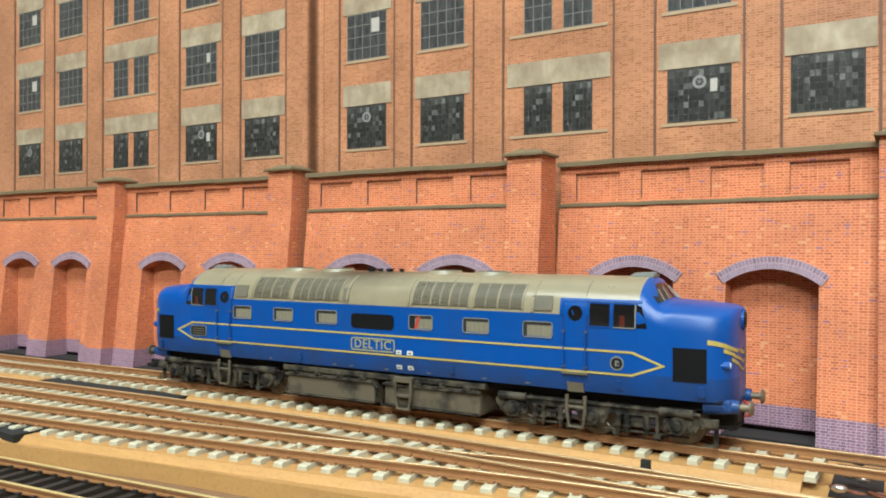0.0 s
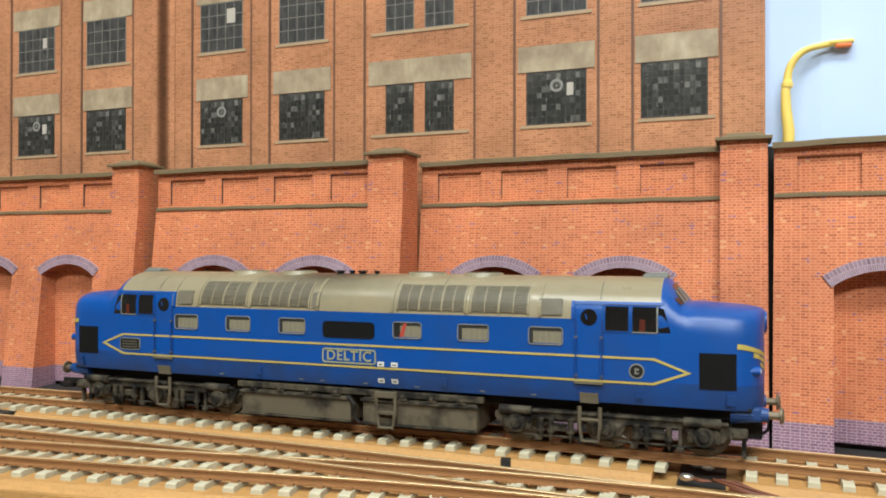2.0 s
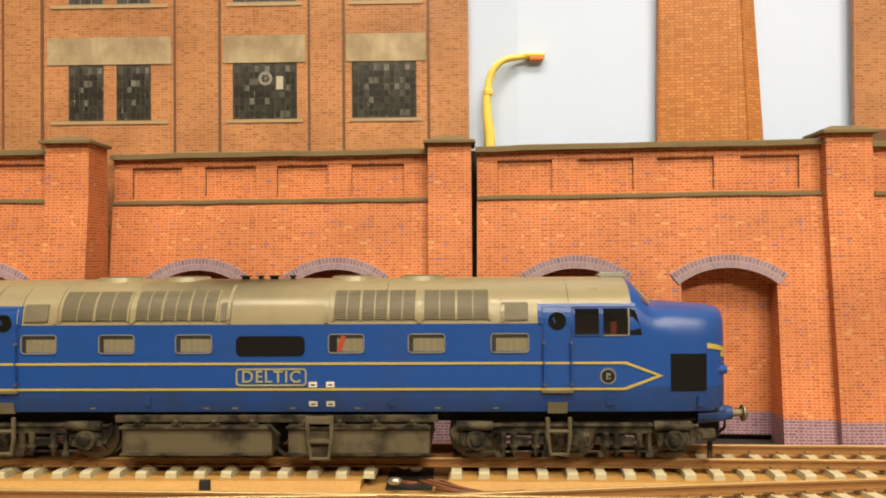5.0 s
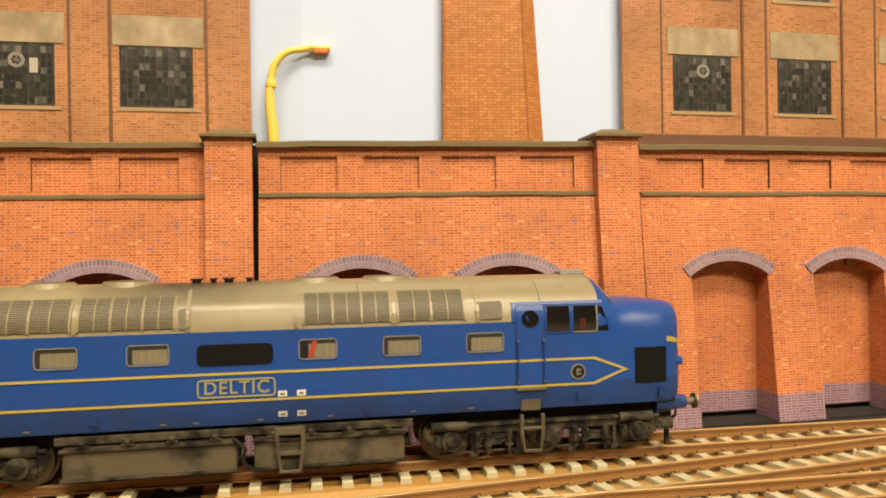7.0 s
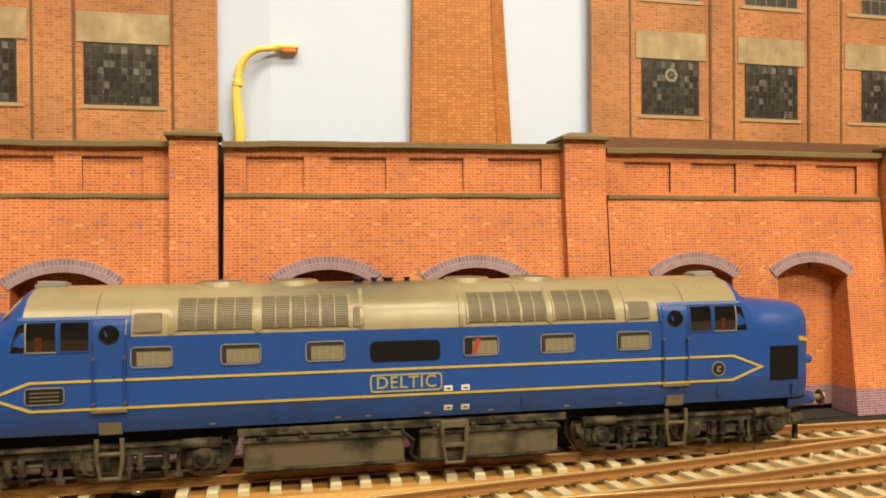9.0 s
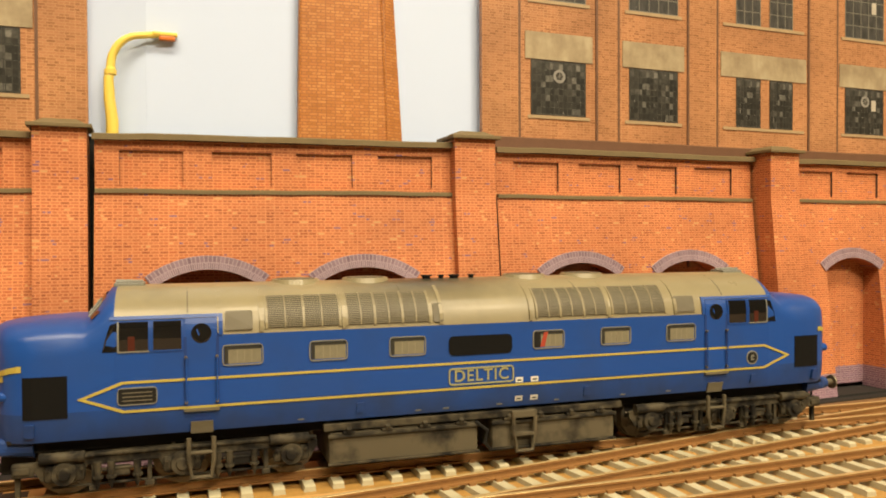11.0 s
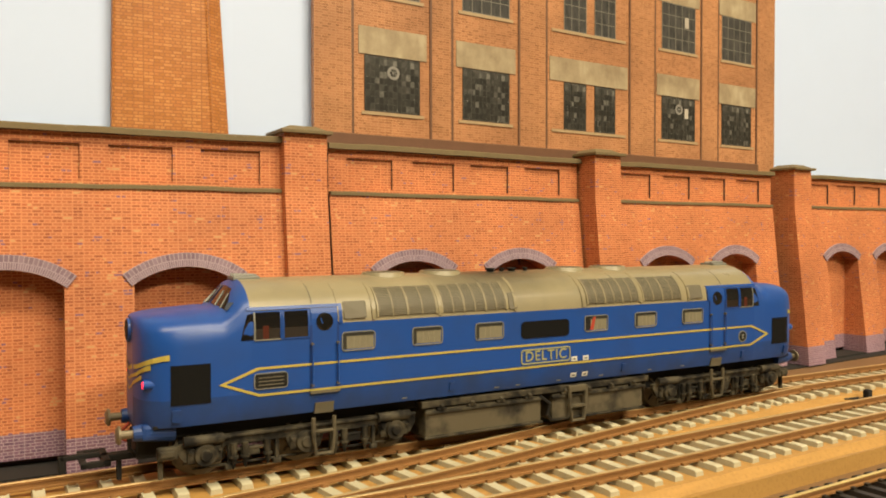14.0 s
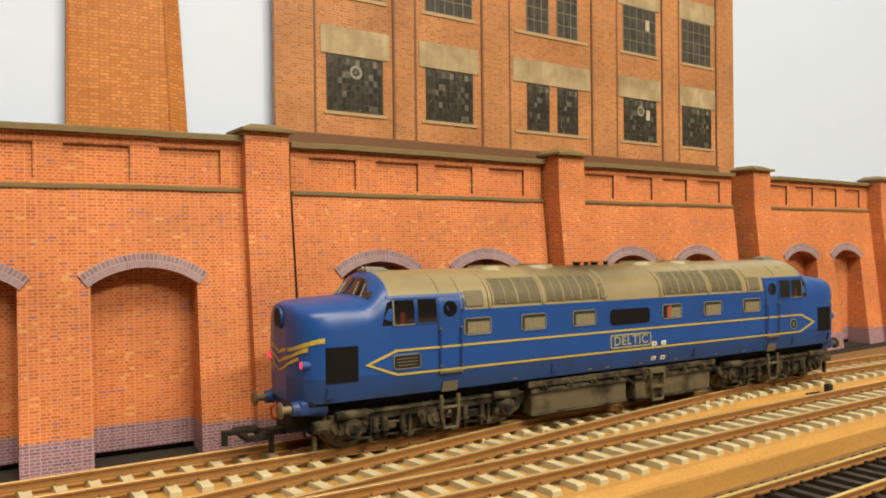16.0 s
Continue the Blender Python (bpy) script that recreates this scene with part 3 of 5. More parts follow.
def chimney():
    """A tapering printed octagonal stack: three faces, in low relief."""
    e = empty("chimney_backscene", mm_pose(507.6, -8.6, 0, 0, 0, -4))
    bm = bmesh.new()
    prof = [(-1.0, 3.0), (-0.97, 0.2), (0.66, -1.2), (1.0, 3.0)]
    z0, z1 = 60, 290
    base = [bm.verts.new((x * (22.9 if x > 0 else 20.9), y, z0)) for x, y in prof]
    high = [bm.verts.new((x * (9.6 if x > 0 else 17.2), y, z1)) for x, y in prof]
    for i in range(3):
        bm.faces.new((base[i], base[i + 1], high[i + 1], high[i]))
    bm.faces.new((base[3], base[0], high[0], high[3]))
    part("chimney_shaft", bm, brick_chimney, e)
    for k, w in ((0, 0.5), (1, 0.5)):
        bm = bmesh.new()
        a, b = Vector(((-0.97 * 20.9, 0.2, z0), (0.66 * 22.9, -1.2, z0))[k]), Vector(((-0.97 * 17.2, 0.2, z1), (0.66 * 9.6, -1.2, z1))[k])
        add_cyl(bm, a, b, w, w, 6)
        part("corner_edge", bm, brick_chimney, e)
    return tagged(e, "orange-brown brick paper factory chimney, tapering upwards", "chimney")


chimney()


def street_lamp():
    e = empty("street_lamp", mm_pose(424.8, -0.5, 2.7))
    pts = [(0, 0, 60), (0, 0, 112), (-0.8, 0, 119), (-1.0, 0, 126), (-0.2, 0, 130)]
    bm = bmesh.new()
    add_tube(bm, pts, [2.3, 2.1, 1.9, 1.7, 1.6], 10)
    part("post", bm, yellow_mat, e, smooth=True)
    bm = bmesh.new()
    arm = [(-0.4, 0, 128)]
    for i in range(9):
        a = math.pi - (math.pi / 2 - 0.12) * i / 8
        arm.append((9.5 + 9.8 * math.cos(a), -0.3 * i / 8, 130.3 + 11.2 * math.sin(a)))
    arm.append((15.5, -0.4, 142.4))
    add_tube(bm, arm, [1.7] + [1.5 - 0.04 * i for i in range(10)], 10)
    part("arm", bm, yellow_mat, e, smooth=True)
    bm = bmesh.new()
    add_cyl(bm, (-0.5, 0, 127.4), (-0.4, 0, 129.0), 2.05, 2.05, 12)
    part("collar", bm, yellow_mat, e)
    part("lamp_head", box(13.2, 21.6, -1.7, 1.0, 141.9, 143.3, 0.5), yellow_mat, e)
    part("lens", box(15.4, 20.8, -1.5, 0.8, 140.4, 142.0, 0.5), orange_lens, e, "orange plastic lens")
    return tagged(e, "pale yellow plastic street lamp with an orange lens", "street lamp")


street_lamp()
# ---- tracks ----
def smooth_line(pts, step):
    """Points every step millimetres along a soft curve through pts, each with its heading."""
    P = [Vector(p) for p in pts]
    P = [2 * P[0] - P[1]] + P + [2 * P[-1] - P[-2]]
    dense = []
    for i in range(1, len(P) - 2):
        for k in range(40):
            t = k / 40
            a, b, c, d = P[i - 1], P[i], P[i + 1], P[i + 2]
            dense.append(0.5 * ((2 * b) + (c - a) * t + (2 * a - 5 * b + 4 * c - d) * t * t + (3 * b - a - 3 * c + d) * t ** 3))
    dense.append(P[-2])
    out, want, run = [], 0.0, 0.0
    for a, b in zip(dense, dense[1:]):
        seg = (b - a).length
        while want <= run + seg:
            out.append((a + (b - a) * ((want - run) / seg), math.atan2((b - a).y, (b - a).x)))
            want += step
        run += seg
    return out


MAIN = [(-700, -114), (-350, -93), (-150, -84), (0, -78), (110, -73), (200, -70.2), (300, -69.5), (400, -71.3), (500, -75), (600, -80.5), (655, -84), (800, -94.5), (1000, -112), (1400, -155)]
LOOP = [(-700, -190), (-300, -152), (-100, -132), (60, -121), (230, -115), (350, -119), (450, -125), (560, -131), (760, -135.5), (1000, -148), (1400, -180)]
BRANCH = [(-500, -205), (-200, -180), (60, -157), (160, -147), (250, -135.5), (330, -124), (400, -121)]
CROSS = [(404, -122), (474, -114), (530, -109), (577, -104), (620, -98.8), (690, -92.8), (740, -90.6)]
FRONT = [(-700, -262), (-200, -216), (200, -184), (420, -173), (640, -174.5), (900, -186), (1400, -235)]


def rail(line, off, ztop, height, sides, head):
    """Flat-bottomed rail swept along a line. Slots: sides, head."""
    bm = bmesh.new()
    prof = [(-1.0, 0, 0), (1.0, 0, 0), (1.0, 0.45, 0), (0.3, 0.6, 0), (0.3, height - 0.85, 0), (0.62, height - 0.7, 0), (0.62, height - 0.12, 1), (0.5, height, 1),
            (-0.5, height, 1), (-0.62, height - 0.12, 0), (-0.62, height - 0.7, 0), (-0.3, height - 0.85, 0), (-0.3, 0.6, 0), (-1.0, 0.45, 0)]
    rings = []
    for p, a in line:
        nx, ny = -math.sin(a), math.cos(a)
        rings.append([bm.verts.new((p.x + nx * (off + u), p.y + ny * (off + u), ztop - height + v)) for u, v, _ in prof])
    n = len(prof)
    for r0, r1 in zip(rings, rings[1:]):
        for k in range(n):
            bm.faces.new((r0[k], r1[k], r1[(k + 1) % n], r0[(k + 1) % n])).material_index = prof[k][2]
    bm.faces.new(rings[0])
    bm.faces.new(rings[-1])
    return part("rail", bm, [sides, head])


def sleeper_mesh(name, length, width, height, mat, chair):
    bm = bmesh.new()
    l, w = length / 2, width / 2
    # shoulders slope, and the seat under each rail is a little lower
    secs = [(-l, height * 0.8), (-l + 0.8, height), (l - 0.8, height), (l, height * 0.8)]
    rings = []
    for y, h in secs:
        rings.append([bm.verts.new(p) for p in ((-w, y, 0), (w, y, 0), (w * 0.86, y, h), (-w * 0.86, y, h))])
    for a, b in zip(rings, rings[1:]):
        for k in range(4):
            bm.faces.new((a[k], b[k], b[(k + 1) % 4], a[(k + 1) % 4]))
    bm.faces.new(rings[0])
    bm.faces.new(rings[-1])
    for y in (-8.25, 8.25):
        for s in (-1, 1):
            add_box(bm, -w * 0.55, w * 0.55, y + s * 1.35 - 0.65, y + s * 1.35 + 0.65, height - 0.1, height + 0.75, 0, 1)
    bmesh.ops.scale(bm, vec=(MM, MM, MM), verts=bm.verts)
    bmesh.ops.recalc_face_normals(bm, faces=bm.faces)
    me = bpy.data.meshes.new(name)
    bm.to_mesh(me)
    bm.free()
    me.materials.append(mat)
    me.materials.append(chair)
    return me


pale_sleeper = sleeper_mesh("sleeper", 30.4, 3.3, 1.7, sleeper_mat, rust_mat)
short_sleeper = sleeper_mesh("sleeper", 27.5, 3.5, 1.6, sleeper_mat, rust_mat)
dark_sleeper = sleeper_mesh("sleeper", 30.0, 3.0, 1.4, sleeper_black, sleeper_black)


def track(pts, ztop, label, sleeper, sides=rust_mat, head=rail_top, lo=-150, hi=1010, step=8.0, drop=0.0, skip=(), height=2.5):
    e = empty("railway_track")
    fine = smooth_line(pts, 12.0)
    for off in (-8.25, 8.25):
        rail(fine, off, ztop, height, sides, head).parent = e
    rnd = random.Random(len(label))
    for p, a in smooth_line(pts, step):
        if lo < p.x < hi and not any(s0 < p.x < s1 for s0, s1 in skip):
            ob = new("sleeper", sleeper)
            ob.parent = e
            ob.matrix_basis = mm_pose(p.x, p.y, ztop - height - 1.62 - drop, 0, 0, math.degrees(a) + rnd.uniform(-1.2, 1.2))
    return tagged(e, label, "railway track", "tracks of the layout")


track(MAIN, Z_RAIL, "rusty main line track on pale concrete sleepers and cork", pale_sleeper, skip=((388, 407),))
track(LOOP, Z_RAIL - 0.1, "rusty loop track on pale concrete sleepers", pale_sleeper, drop=0.1)
track(BRANCH, Z_RAIL - 0.3, "rusty branch rails joining the loop at points", short_sleeper, drop=0.2)
track(CROSS, Z_RAIL - 0.2, "rusty crossover rails between main line and loop", short_sleeper, drop=0.3)
track(FRONT, 3.4, "brass-coloured rails on black plastic sleepers", dark_sleeper, head=brass_mat, step=6.8, height=2.2)


def cork_bed(pts, half, z0, z1, lo, hi):
    """A strip of cork with bevelled, crumbly shoulders."""
    rnd = random.Random(int(lo))
    bm = bmesh.new()
    rows = []
    for p, a in smooth_line(pts, 6.0):
        if lo <= p.x <= hi:
            nx, ny = -math.sin(a), math.cos(a)
            row = []
            for u, z in ((-half - 2.2, z0), (-half, z1), (half, z1), (half + 2.2, z0)):
                u += rnd.uniform(-0.25, 0.25)
                row.append(bm.verts.new((p.x + nx * u, p.y + ny * u, z)))
            rows.append(row)
    for a, b in zip(rows, rows[1:]):
        for k in range(3):
            bm.faces.new((a[k], b[k], b[k + 1], a[k + 1]))
    bm.faces.new(rows[0])
    bm.faces.new(rows[-1])
    return tagged(part("cork_underlay", bm, cork_mat), "tan cork strip underneath the track", "track bed", "cork strips", "structure")


Z_BED = Z_RAIL - 2.5 - 1.62
cork_bed(MAIN, 17.5, 4.0, Z_BED - 0.02, -700, 390)
cork_bed(MAIN, 17.5, 4.0, Z_BED - 0.02, 405, 1400)
cork_bed(LOOP, 17.5, 3.98, Z_BED - 0.12, -700, 1400)
cork_bed(BRANCH, 16, 3.96, Z_BED - 0.35, -500, 380)
cork_bed(CROSS, 15, 3.94, Z_BED - 0.25, 420, 740)


def trackside():
    """Black patches, a peg, wires and solder at the board joint."""
    for x0, x1, y0, y1 in ((52, 144, -103, -88), (30, 149, -168, -156)):
        bm = bmesh.new()
        rnd = random.Random(int(x0))
        edge = [(x0 + (x1 - x0) * k / 9, y0 + rnd.uniform(-1.2, 1.2)) for k in range(10)] + [(x1 - (x1 - x0) * k / 9, y1 + rnd.uniform(-1.2, 1.2)) for k in range(10)]
        low, top = ([bm.verts.new((x, y, z)) for x, y in edge] for z in (4.2, 6.75))
        bm.faces.new(top)
        for k in range(20):
            bm.faces.new((low[k], low[(k + 1) % 20], top[(k + 1) % 20], top[k]))
        tagged(part("black_card", bm, black_mat), "torn matt black card lying beside the track", "card", "black cards")
    bm = box(755, 769, -116.5, -111, 3.9, 5.2, 0.4)
    add_box(bm, 760.5, 763.5, -115, -112.5, 5.0, 9.0, 0.4)
    add_cyl(bm, (755, -113.7, 6.2), (749, -111.5, 6.0), 0.5, 0.4, 7)
    tagged(part("point_lever", bm, black_mat), "small black lever base beside the track", "lever")
    tagged(part("joint_slot", box(391, 404, -89, -52, 3.9, 4.15), black_mat), "dark slot at the joint of two boards", "joint", kind="structure")
    tagged(part("peg", box(341.6, 344.4, -94, -92.2, 3.9, 8.2, 0.3), black_mat), "small black peg standing beside the track", "peg")
    rnd = random.Random(4)
    for k in range(4):
        bm = bmesh.new()
        x, y = 392 + 4 * k, -86 - 3 * k
        pts = [(x + 7 * i + rnd.uniform(-1, 1), y - 3.2 * i + rnd.uniform(-1.5, 1.5), 6.2 + rnd.uniform(-0.5, 1.4)) for i in range(6)]
        add_tube(bm, pts, 0.5, 6)
        tagged(part("wire", bm, copper_wire, smooth=True), "thin brown wire trailing across the board", "wire", "joint wires")
    for x, y in ((396, -77), (399, -79), (397, -60.5), (394, -92)):
        bm = bmesh.new()
        bmesh.ops.create_icosphere(bm, subdivisions=2, radius=1.5)
        for v in bm.verts:
            v.co = Vector((v.co.x * 1.4, v.co.y, v.co.z * 0.7)) * (1 + 0.2 * noise.noise(v.co * 1.3 + Vector((x, y, 0)))) + Vector((x, y, 7.4))
        tagged(part("solder_blob", bm, solder_mat, smooth=True), "shiny blob of solder on the rail joint", "solder", "solder blobs")


trackside()
# ---- locomotive: a 1:76 diesel in blue with a grey roof; its own space has z = 0 on the rail head ----
def weathered(name, c, dirt, rough, spec=0.5, amount=0.5, scale=55, lo=0.48, hi=0.75, exhaust=False):
    """Paint with airbrushed traffic dirt in soft patches."""
    m = Mat(name, rough, 0, spec)
    v = m.coords()
    fine = m.noise(v, 1400, 3)
    big = m.noise(v, scale, 4)
    base = m.mix(m.noise(v, 25, 2), tuple(x * 0.93 for x in c), tuple(min(1, x * 1.06) for x in c))
    col = m.mix(m.ramp(big, [(lo, (0, 0, 0)), (hi, (amount, amount, amount))]), base, dirt)
    if exhaust:
        # soot blown along the crown from the exhaust ports: a long soft blot about (-10, 0, 52) mm
        mp = m.n.new("ShaderNodeMapping")
        mp.inputs["Location"].default_value = (0.42, 0.0, -3.92)
        mp.inputs["Scale"].default_value = (30.0, 40.0, 77.0)
        m.link(v, mp.inputs[0])
        far = m.n.new("ShaderNodeVectorMath")
        far.operation = "LENGTH"
        m.link(mp.outputs[0], far.inputs[0])
        blot = m.ramp(m.mix(0.25, far.outputs["Value"], m.noise(v, 160, 4)), [(0.30, (0.85, 0.85, 0.85)), (0.85, (0, 0, 0))])
        col = m.mix(blot, col, (0.022, 0.019, 0.014))
    m.bump(fine, 0.05)
    r = m.ramp(big, [(0.3, (rough * 0.85,) * 3), (0.8, (min(1, rough * 1.35),) * 3)])
    m.link(r, m.b.inputs["Roughness"])
    return m.color(col)


loco_blue = weathered("satin_blue_paint", (0.006, 0.058, 0.28), (0.012, 0.035, 0.12), 0.36, amount=0.4)
# low blue: airbrushed dirt, and a darker base for shade under overhead light
loco_blue_low = weathered("dusty_shaded_blue_paint", (0.005, 0.050, 0.235), (0.016, 0.026, 0.055), 0.46, amount=0.7, lo=0.36, hi=0.7)
loco_grey = weathered("satin_grey_roof_paint", (0.25, 0.215, 0.13), (0.13, 0.115, 0.075), 0.32, amount=0.5)
roof_grey = weathered("sooty_grey_roof_paint", (0.25, 0.215, 0.13), (0.13, 0.115, 0.075), 0.32, amount=0.5, exhaust=True)
grille_grey = weathered("dull_grille_grey", (0.125, 0.11, 0.075), (0.07, 0.06, 0.045), 0.55)
louvre_dark = plain("dark_louvre_backing", (0.05, 0.044, 0.03), 0.6, vary=0.2)
slat_grey = plain("grille_slat_grey", (0.20, 0.175, 0.115), 0.5, vary=0.15)
chassis = weathered("dirty_underframe_grey", (0.066, 0.055, 0.035), (0.006, 0.005, 0.004), 0.75, 0.3, 0.97, 190, 0.40, 0.58)
chassis_pale = weathered("dusty_tank_grey", (0.098, 0.081, 0.051), (0.008, 0.0065, 0.005), 0.7, 0.3, 0.9, 100, 0.50, 0.70)
dark_metal = plain("sooty_black", (0.009, 0.008, 0.007), 0.7, vary=0.4, spec=0.3)
frame_grey = plain("pale_window_frame", (0.19, 0.19, 0.165), 0.4, vary=0.2)
curtain = plain("beige_glazed_interior", (0.20, 0.185, 0.13), 0.12, vary=0.3, scale=700)
cab_glass = plain("dark_cab_glazing", (0.007, 0.007, 0.007), 0.05, vary=0.3, spec=0.8)
shade_grey = plain("shadowed_window_reveal", (0.022, 0.022, 0.018), 0.5, vary=0.2)
mesh_black = plain("black_side_grille", (0.005, 0.005, 0.005), 0.75, vary=0.3, scale=900, spec=0.15)
gold = plain("yellow_lining", (0.42, 0.34, 0.075), 0.45, vary=0.12)
name_gold = plain("worn_pale_lettering", (0.30, 0.29, 0.15), 0.45, vary=0.2)
white_mark = plain("white_label", (0.6, 0.6, 0.55), 0.5, vary=0.1)
steel = plain("bright_steel", (0.20, 0.165, 0.11), 0.45, 0.6, vary=0.3)
red_item = plain("red_engine_detail", (0.35, 0.05, 0.03), 0.4, vary=0.1)
wheel_steel = plain("oily_wheel_steel", (0.16, 0.14, 0.11), 0.4, 0.7, vary=0.3)


def glowing(name, c, power):
    m = Mat(name, 0.3)
    m.b.inputs["Emission Color"].default_value = (*c, 1)
    m.b.inputs["Emission Strength"].default_value = power
    return m.color(c)


tail_red = glowing("red_tail_lamp", (1.0, 0.02, 0.04), 3.0)

W0, SH0, H0, P0 = 17.5, 38.8, 51.0, 2.25
STEPS = [0, 18.1, 30, 42, 54, 66, 78, 90]


def ring(x, w, sh, h, p, low=14.6, tuck=0.93):
    """Half outline from the foot of the side to the crown, mirrored to a whole one."""
    half = [(-tuck * w, low), (-0.985 * w, low + 3.2), (-w, low + 7.0)]
    for a in STEPS:
        c, s = math.cos(radians(a)), math.sin(radians(a))
        half.append((-w * max(c, 0) ** (2 / p), sh + (h - sh) * s ** (2 / p)))
    full = half + [(-y, z) for y, z in half[-2::-1]]
    return [(x, y, z) for y, z in full]


def loft(rings, lo=0, hi=None, caps=(False, False)):
    bm = bmesh.new()
    rows = [[bm.verts.new(p) for p in r] for r in rings]
    n = len(rows[0])
    for a, b in zip(rows, rows[1:]):
        for k in range(n - 1):
            kk = min(k, n - 2 - k)
            if lo <= kk < (hi if hi is not None else 99):
                bm.faces.new((a[k], b[k], b[k + 1], a[k + 1]))
    for row, on in ((rows[0], caps[0]), (rows[-1], caps[1])):
        if on:
            bm.faces.new(row)
    bmesh.ops.delete(bm, geom=[v for v in bm.verts if not v.link_faces], context="VERTS")
    return bm


NOSE = [(97.0, 17.5, 38.8, 51.0, 2.25),
        (98.6, 17.4, 38.4, 50.3, 2.25),
        (100.4, 17.35, 37.5, 47.9, 2.3),
        (102.4, 17.3, 36.5, 45.4, 2.4),
        (104.2, 17.25, 35.6, 43.8, 2.5),
        (107.58, 17.2, 35.0, 43.8, 3.0),
        (111.88, 17.15, 34.8, 43.5, 3.0),
        (115.32, 17.0, 34.6, 43.3, 3.0),
        (118.33, 16.4, 34.5, 43.1, 3.0),
        (120.91, 15.0, 34.4, 42.8, 3.0),
        (122.8, 12.8, 34.2, 42.5, 3.0),
        (124.01, 9.6, 34.0, 42.2, 3.0),
        (124.52, 5.0, 34.0, 41.9, 3.0)]


def half_width(x):
    x = abs(x)
    return W0 if x <= 97 else float(np.interp(x, [s[0] for s in NOSE], [s[1] for s in NOSE]))


def side_y(x, z, off):
    """The near side's surface, off millimetres outside it."""
    w = half_width(x)
    if z <= 21.6:
        f = float(np.interp(z, [14.6, 17.8, 21.6], [0.93, 0.985, 1.0]))
    elif z <= SH0 or abs(x) > 99:
        f = 1.0
    else:
        f = (1 - min(1, (z - SH0) / (H0 - SH0)) ** P0) ** (1 / P0)
    return -(w * f) - off


def side_sheet(bm, pts, off=0.15, deep=0.25, mat=0):
    """A solid tile over an outline of (x, z) points on the side."""
    out = [bm.verts.new((x, side_y(x, z, off), z)) for x, z in pts]
    inn = [bm.verts.new((x, side_y(x, z, -deep), z)) for x, z in pts]
    n = len(pts)
    bm.faces.new(out).material_index = mat
    for k in range(n):
        bm.faces.new((out[k], out[(k + 1) % n], inn[(k + 1) % n], inn[k])).material_index = mat


def side_rect(bm, x0, x1, z0, z1, off=0.15, deep=0.25, mat=0, rad=0.0):
    if rad:
        pts = []
        for cx, cz, a0 in ((x1 - rad, z1 - rad, 0), (x0 + rad, z1 - rad, 90), (x0 + rad, z0 + rad, 180), (x1 - rad, z0 + rad, 270)):
            pts += [(cx + rad * math.cos(radians(a0 + q)), cz + rad * math.sin(radians(a0 + q))) for q in (0, 30, 60, 90)]
        side_sheet(bm, pts, off, deep, mat)
    else:
        nz = max(1, int((z1 - z0) / 1.4))
        zs = [z0 + (z1 - z0) * k / nz for k in range(nz + 1)]
        rows = [[bm.verts.new((x, side_y(x, z, d), z)) for x, d in ((x0, -deep), (x0, off), (x1, off), (x1, -deep))] for z in zs]
        for a, b in zip(rows, rows[1:]):
            for k in range(3):
                bm.faces.new((a[k], a[k + 1], b[k + 1], b[k])).material_index = mat
        bm.faces.new(rows[0]).material_index = mat
        bm.faces.new(rows[-1]).material_index = mat


def tile(name, x0, x1, z0, z1, material, parent, off=0.15, rad=0.0, label=""):
    bm = bmesh.new()
    side_rect(bm, x0, x1, z0, z1, off, 0.3, 0, rad)
    return part(name, bm, material, parent, label)


def ring_frame(bm, x0, x1, z0, z1, t, off):
    """A rounded frame round a rectangular opening."""
    def rounded(a0, a1, b0, b1, r):
        pts = []
        for cx, cz, s in ((a1 - r, b1 - r, 0), (a0 + r, b1 - r, 90), (a0 + r, b0 + r, 180), (a1 - r, b0 + r, 270)):
            pts += [(cx + r * math.cos(radians(s + q)), cz + r * math.sin(radians(s + q))) for q in (0, 45, 90)]
        return pts

    o, i = rounded(x0, x1, z0, z1, 1.0), rounded(x0 + t, x1 - t, z0 + t, z1 - t, 0.6)
    rows = []
    for d, src in ((-0.3, o), (off, o), (off, i), (-0.3, i)):
        rows.append([bm.verts.new((x, side_y(x, z, d), z)) for x, z in src])
    n = len(o)
    for a, b in zip(rows, rows[1:]):
        for k in range(n):
            bm.faces.new((a[k], a[(k + 1) % n], b[(k + 1) % n], b[k]))


def mirrored(ob):
    """The far side's twin of a part: the same mesh turned half round."""
    tw = ob.copy()
    scene.collection.objects.link(tw)
    tw.matrix_basis = Matrix.Rotation(math.pi, 4, "Z") @ ob.matrix_basis
    return tw


loco = empty("locomotive")
tagged(loco, "weathered blue model diesel locomotive with a grey roof", "locomotive")


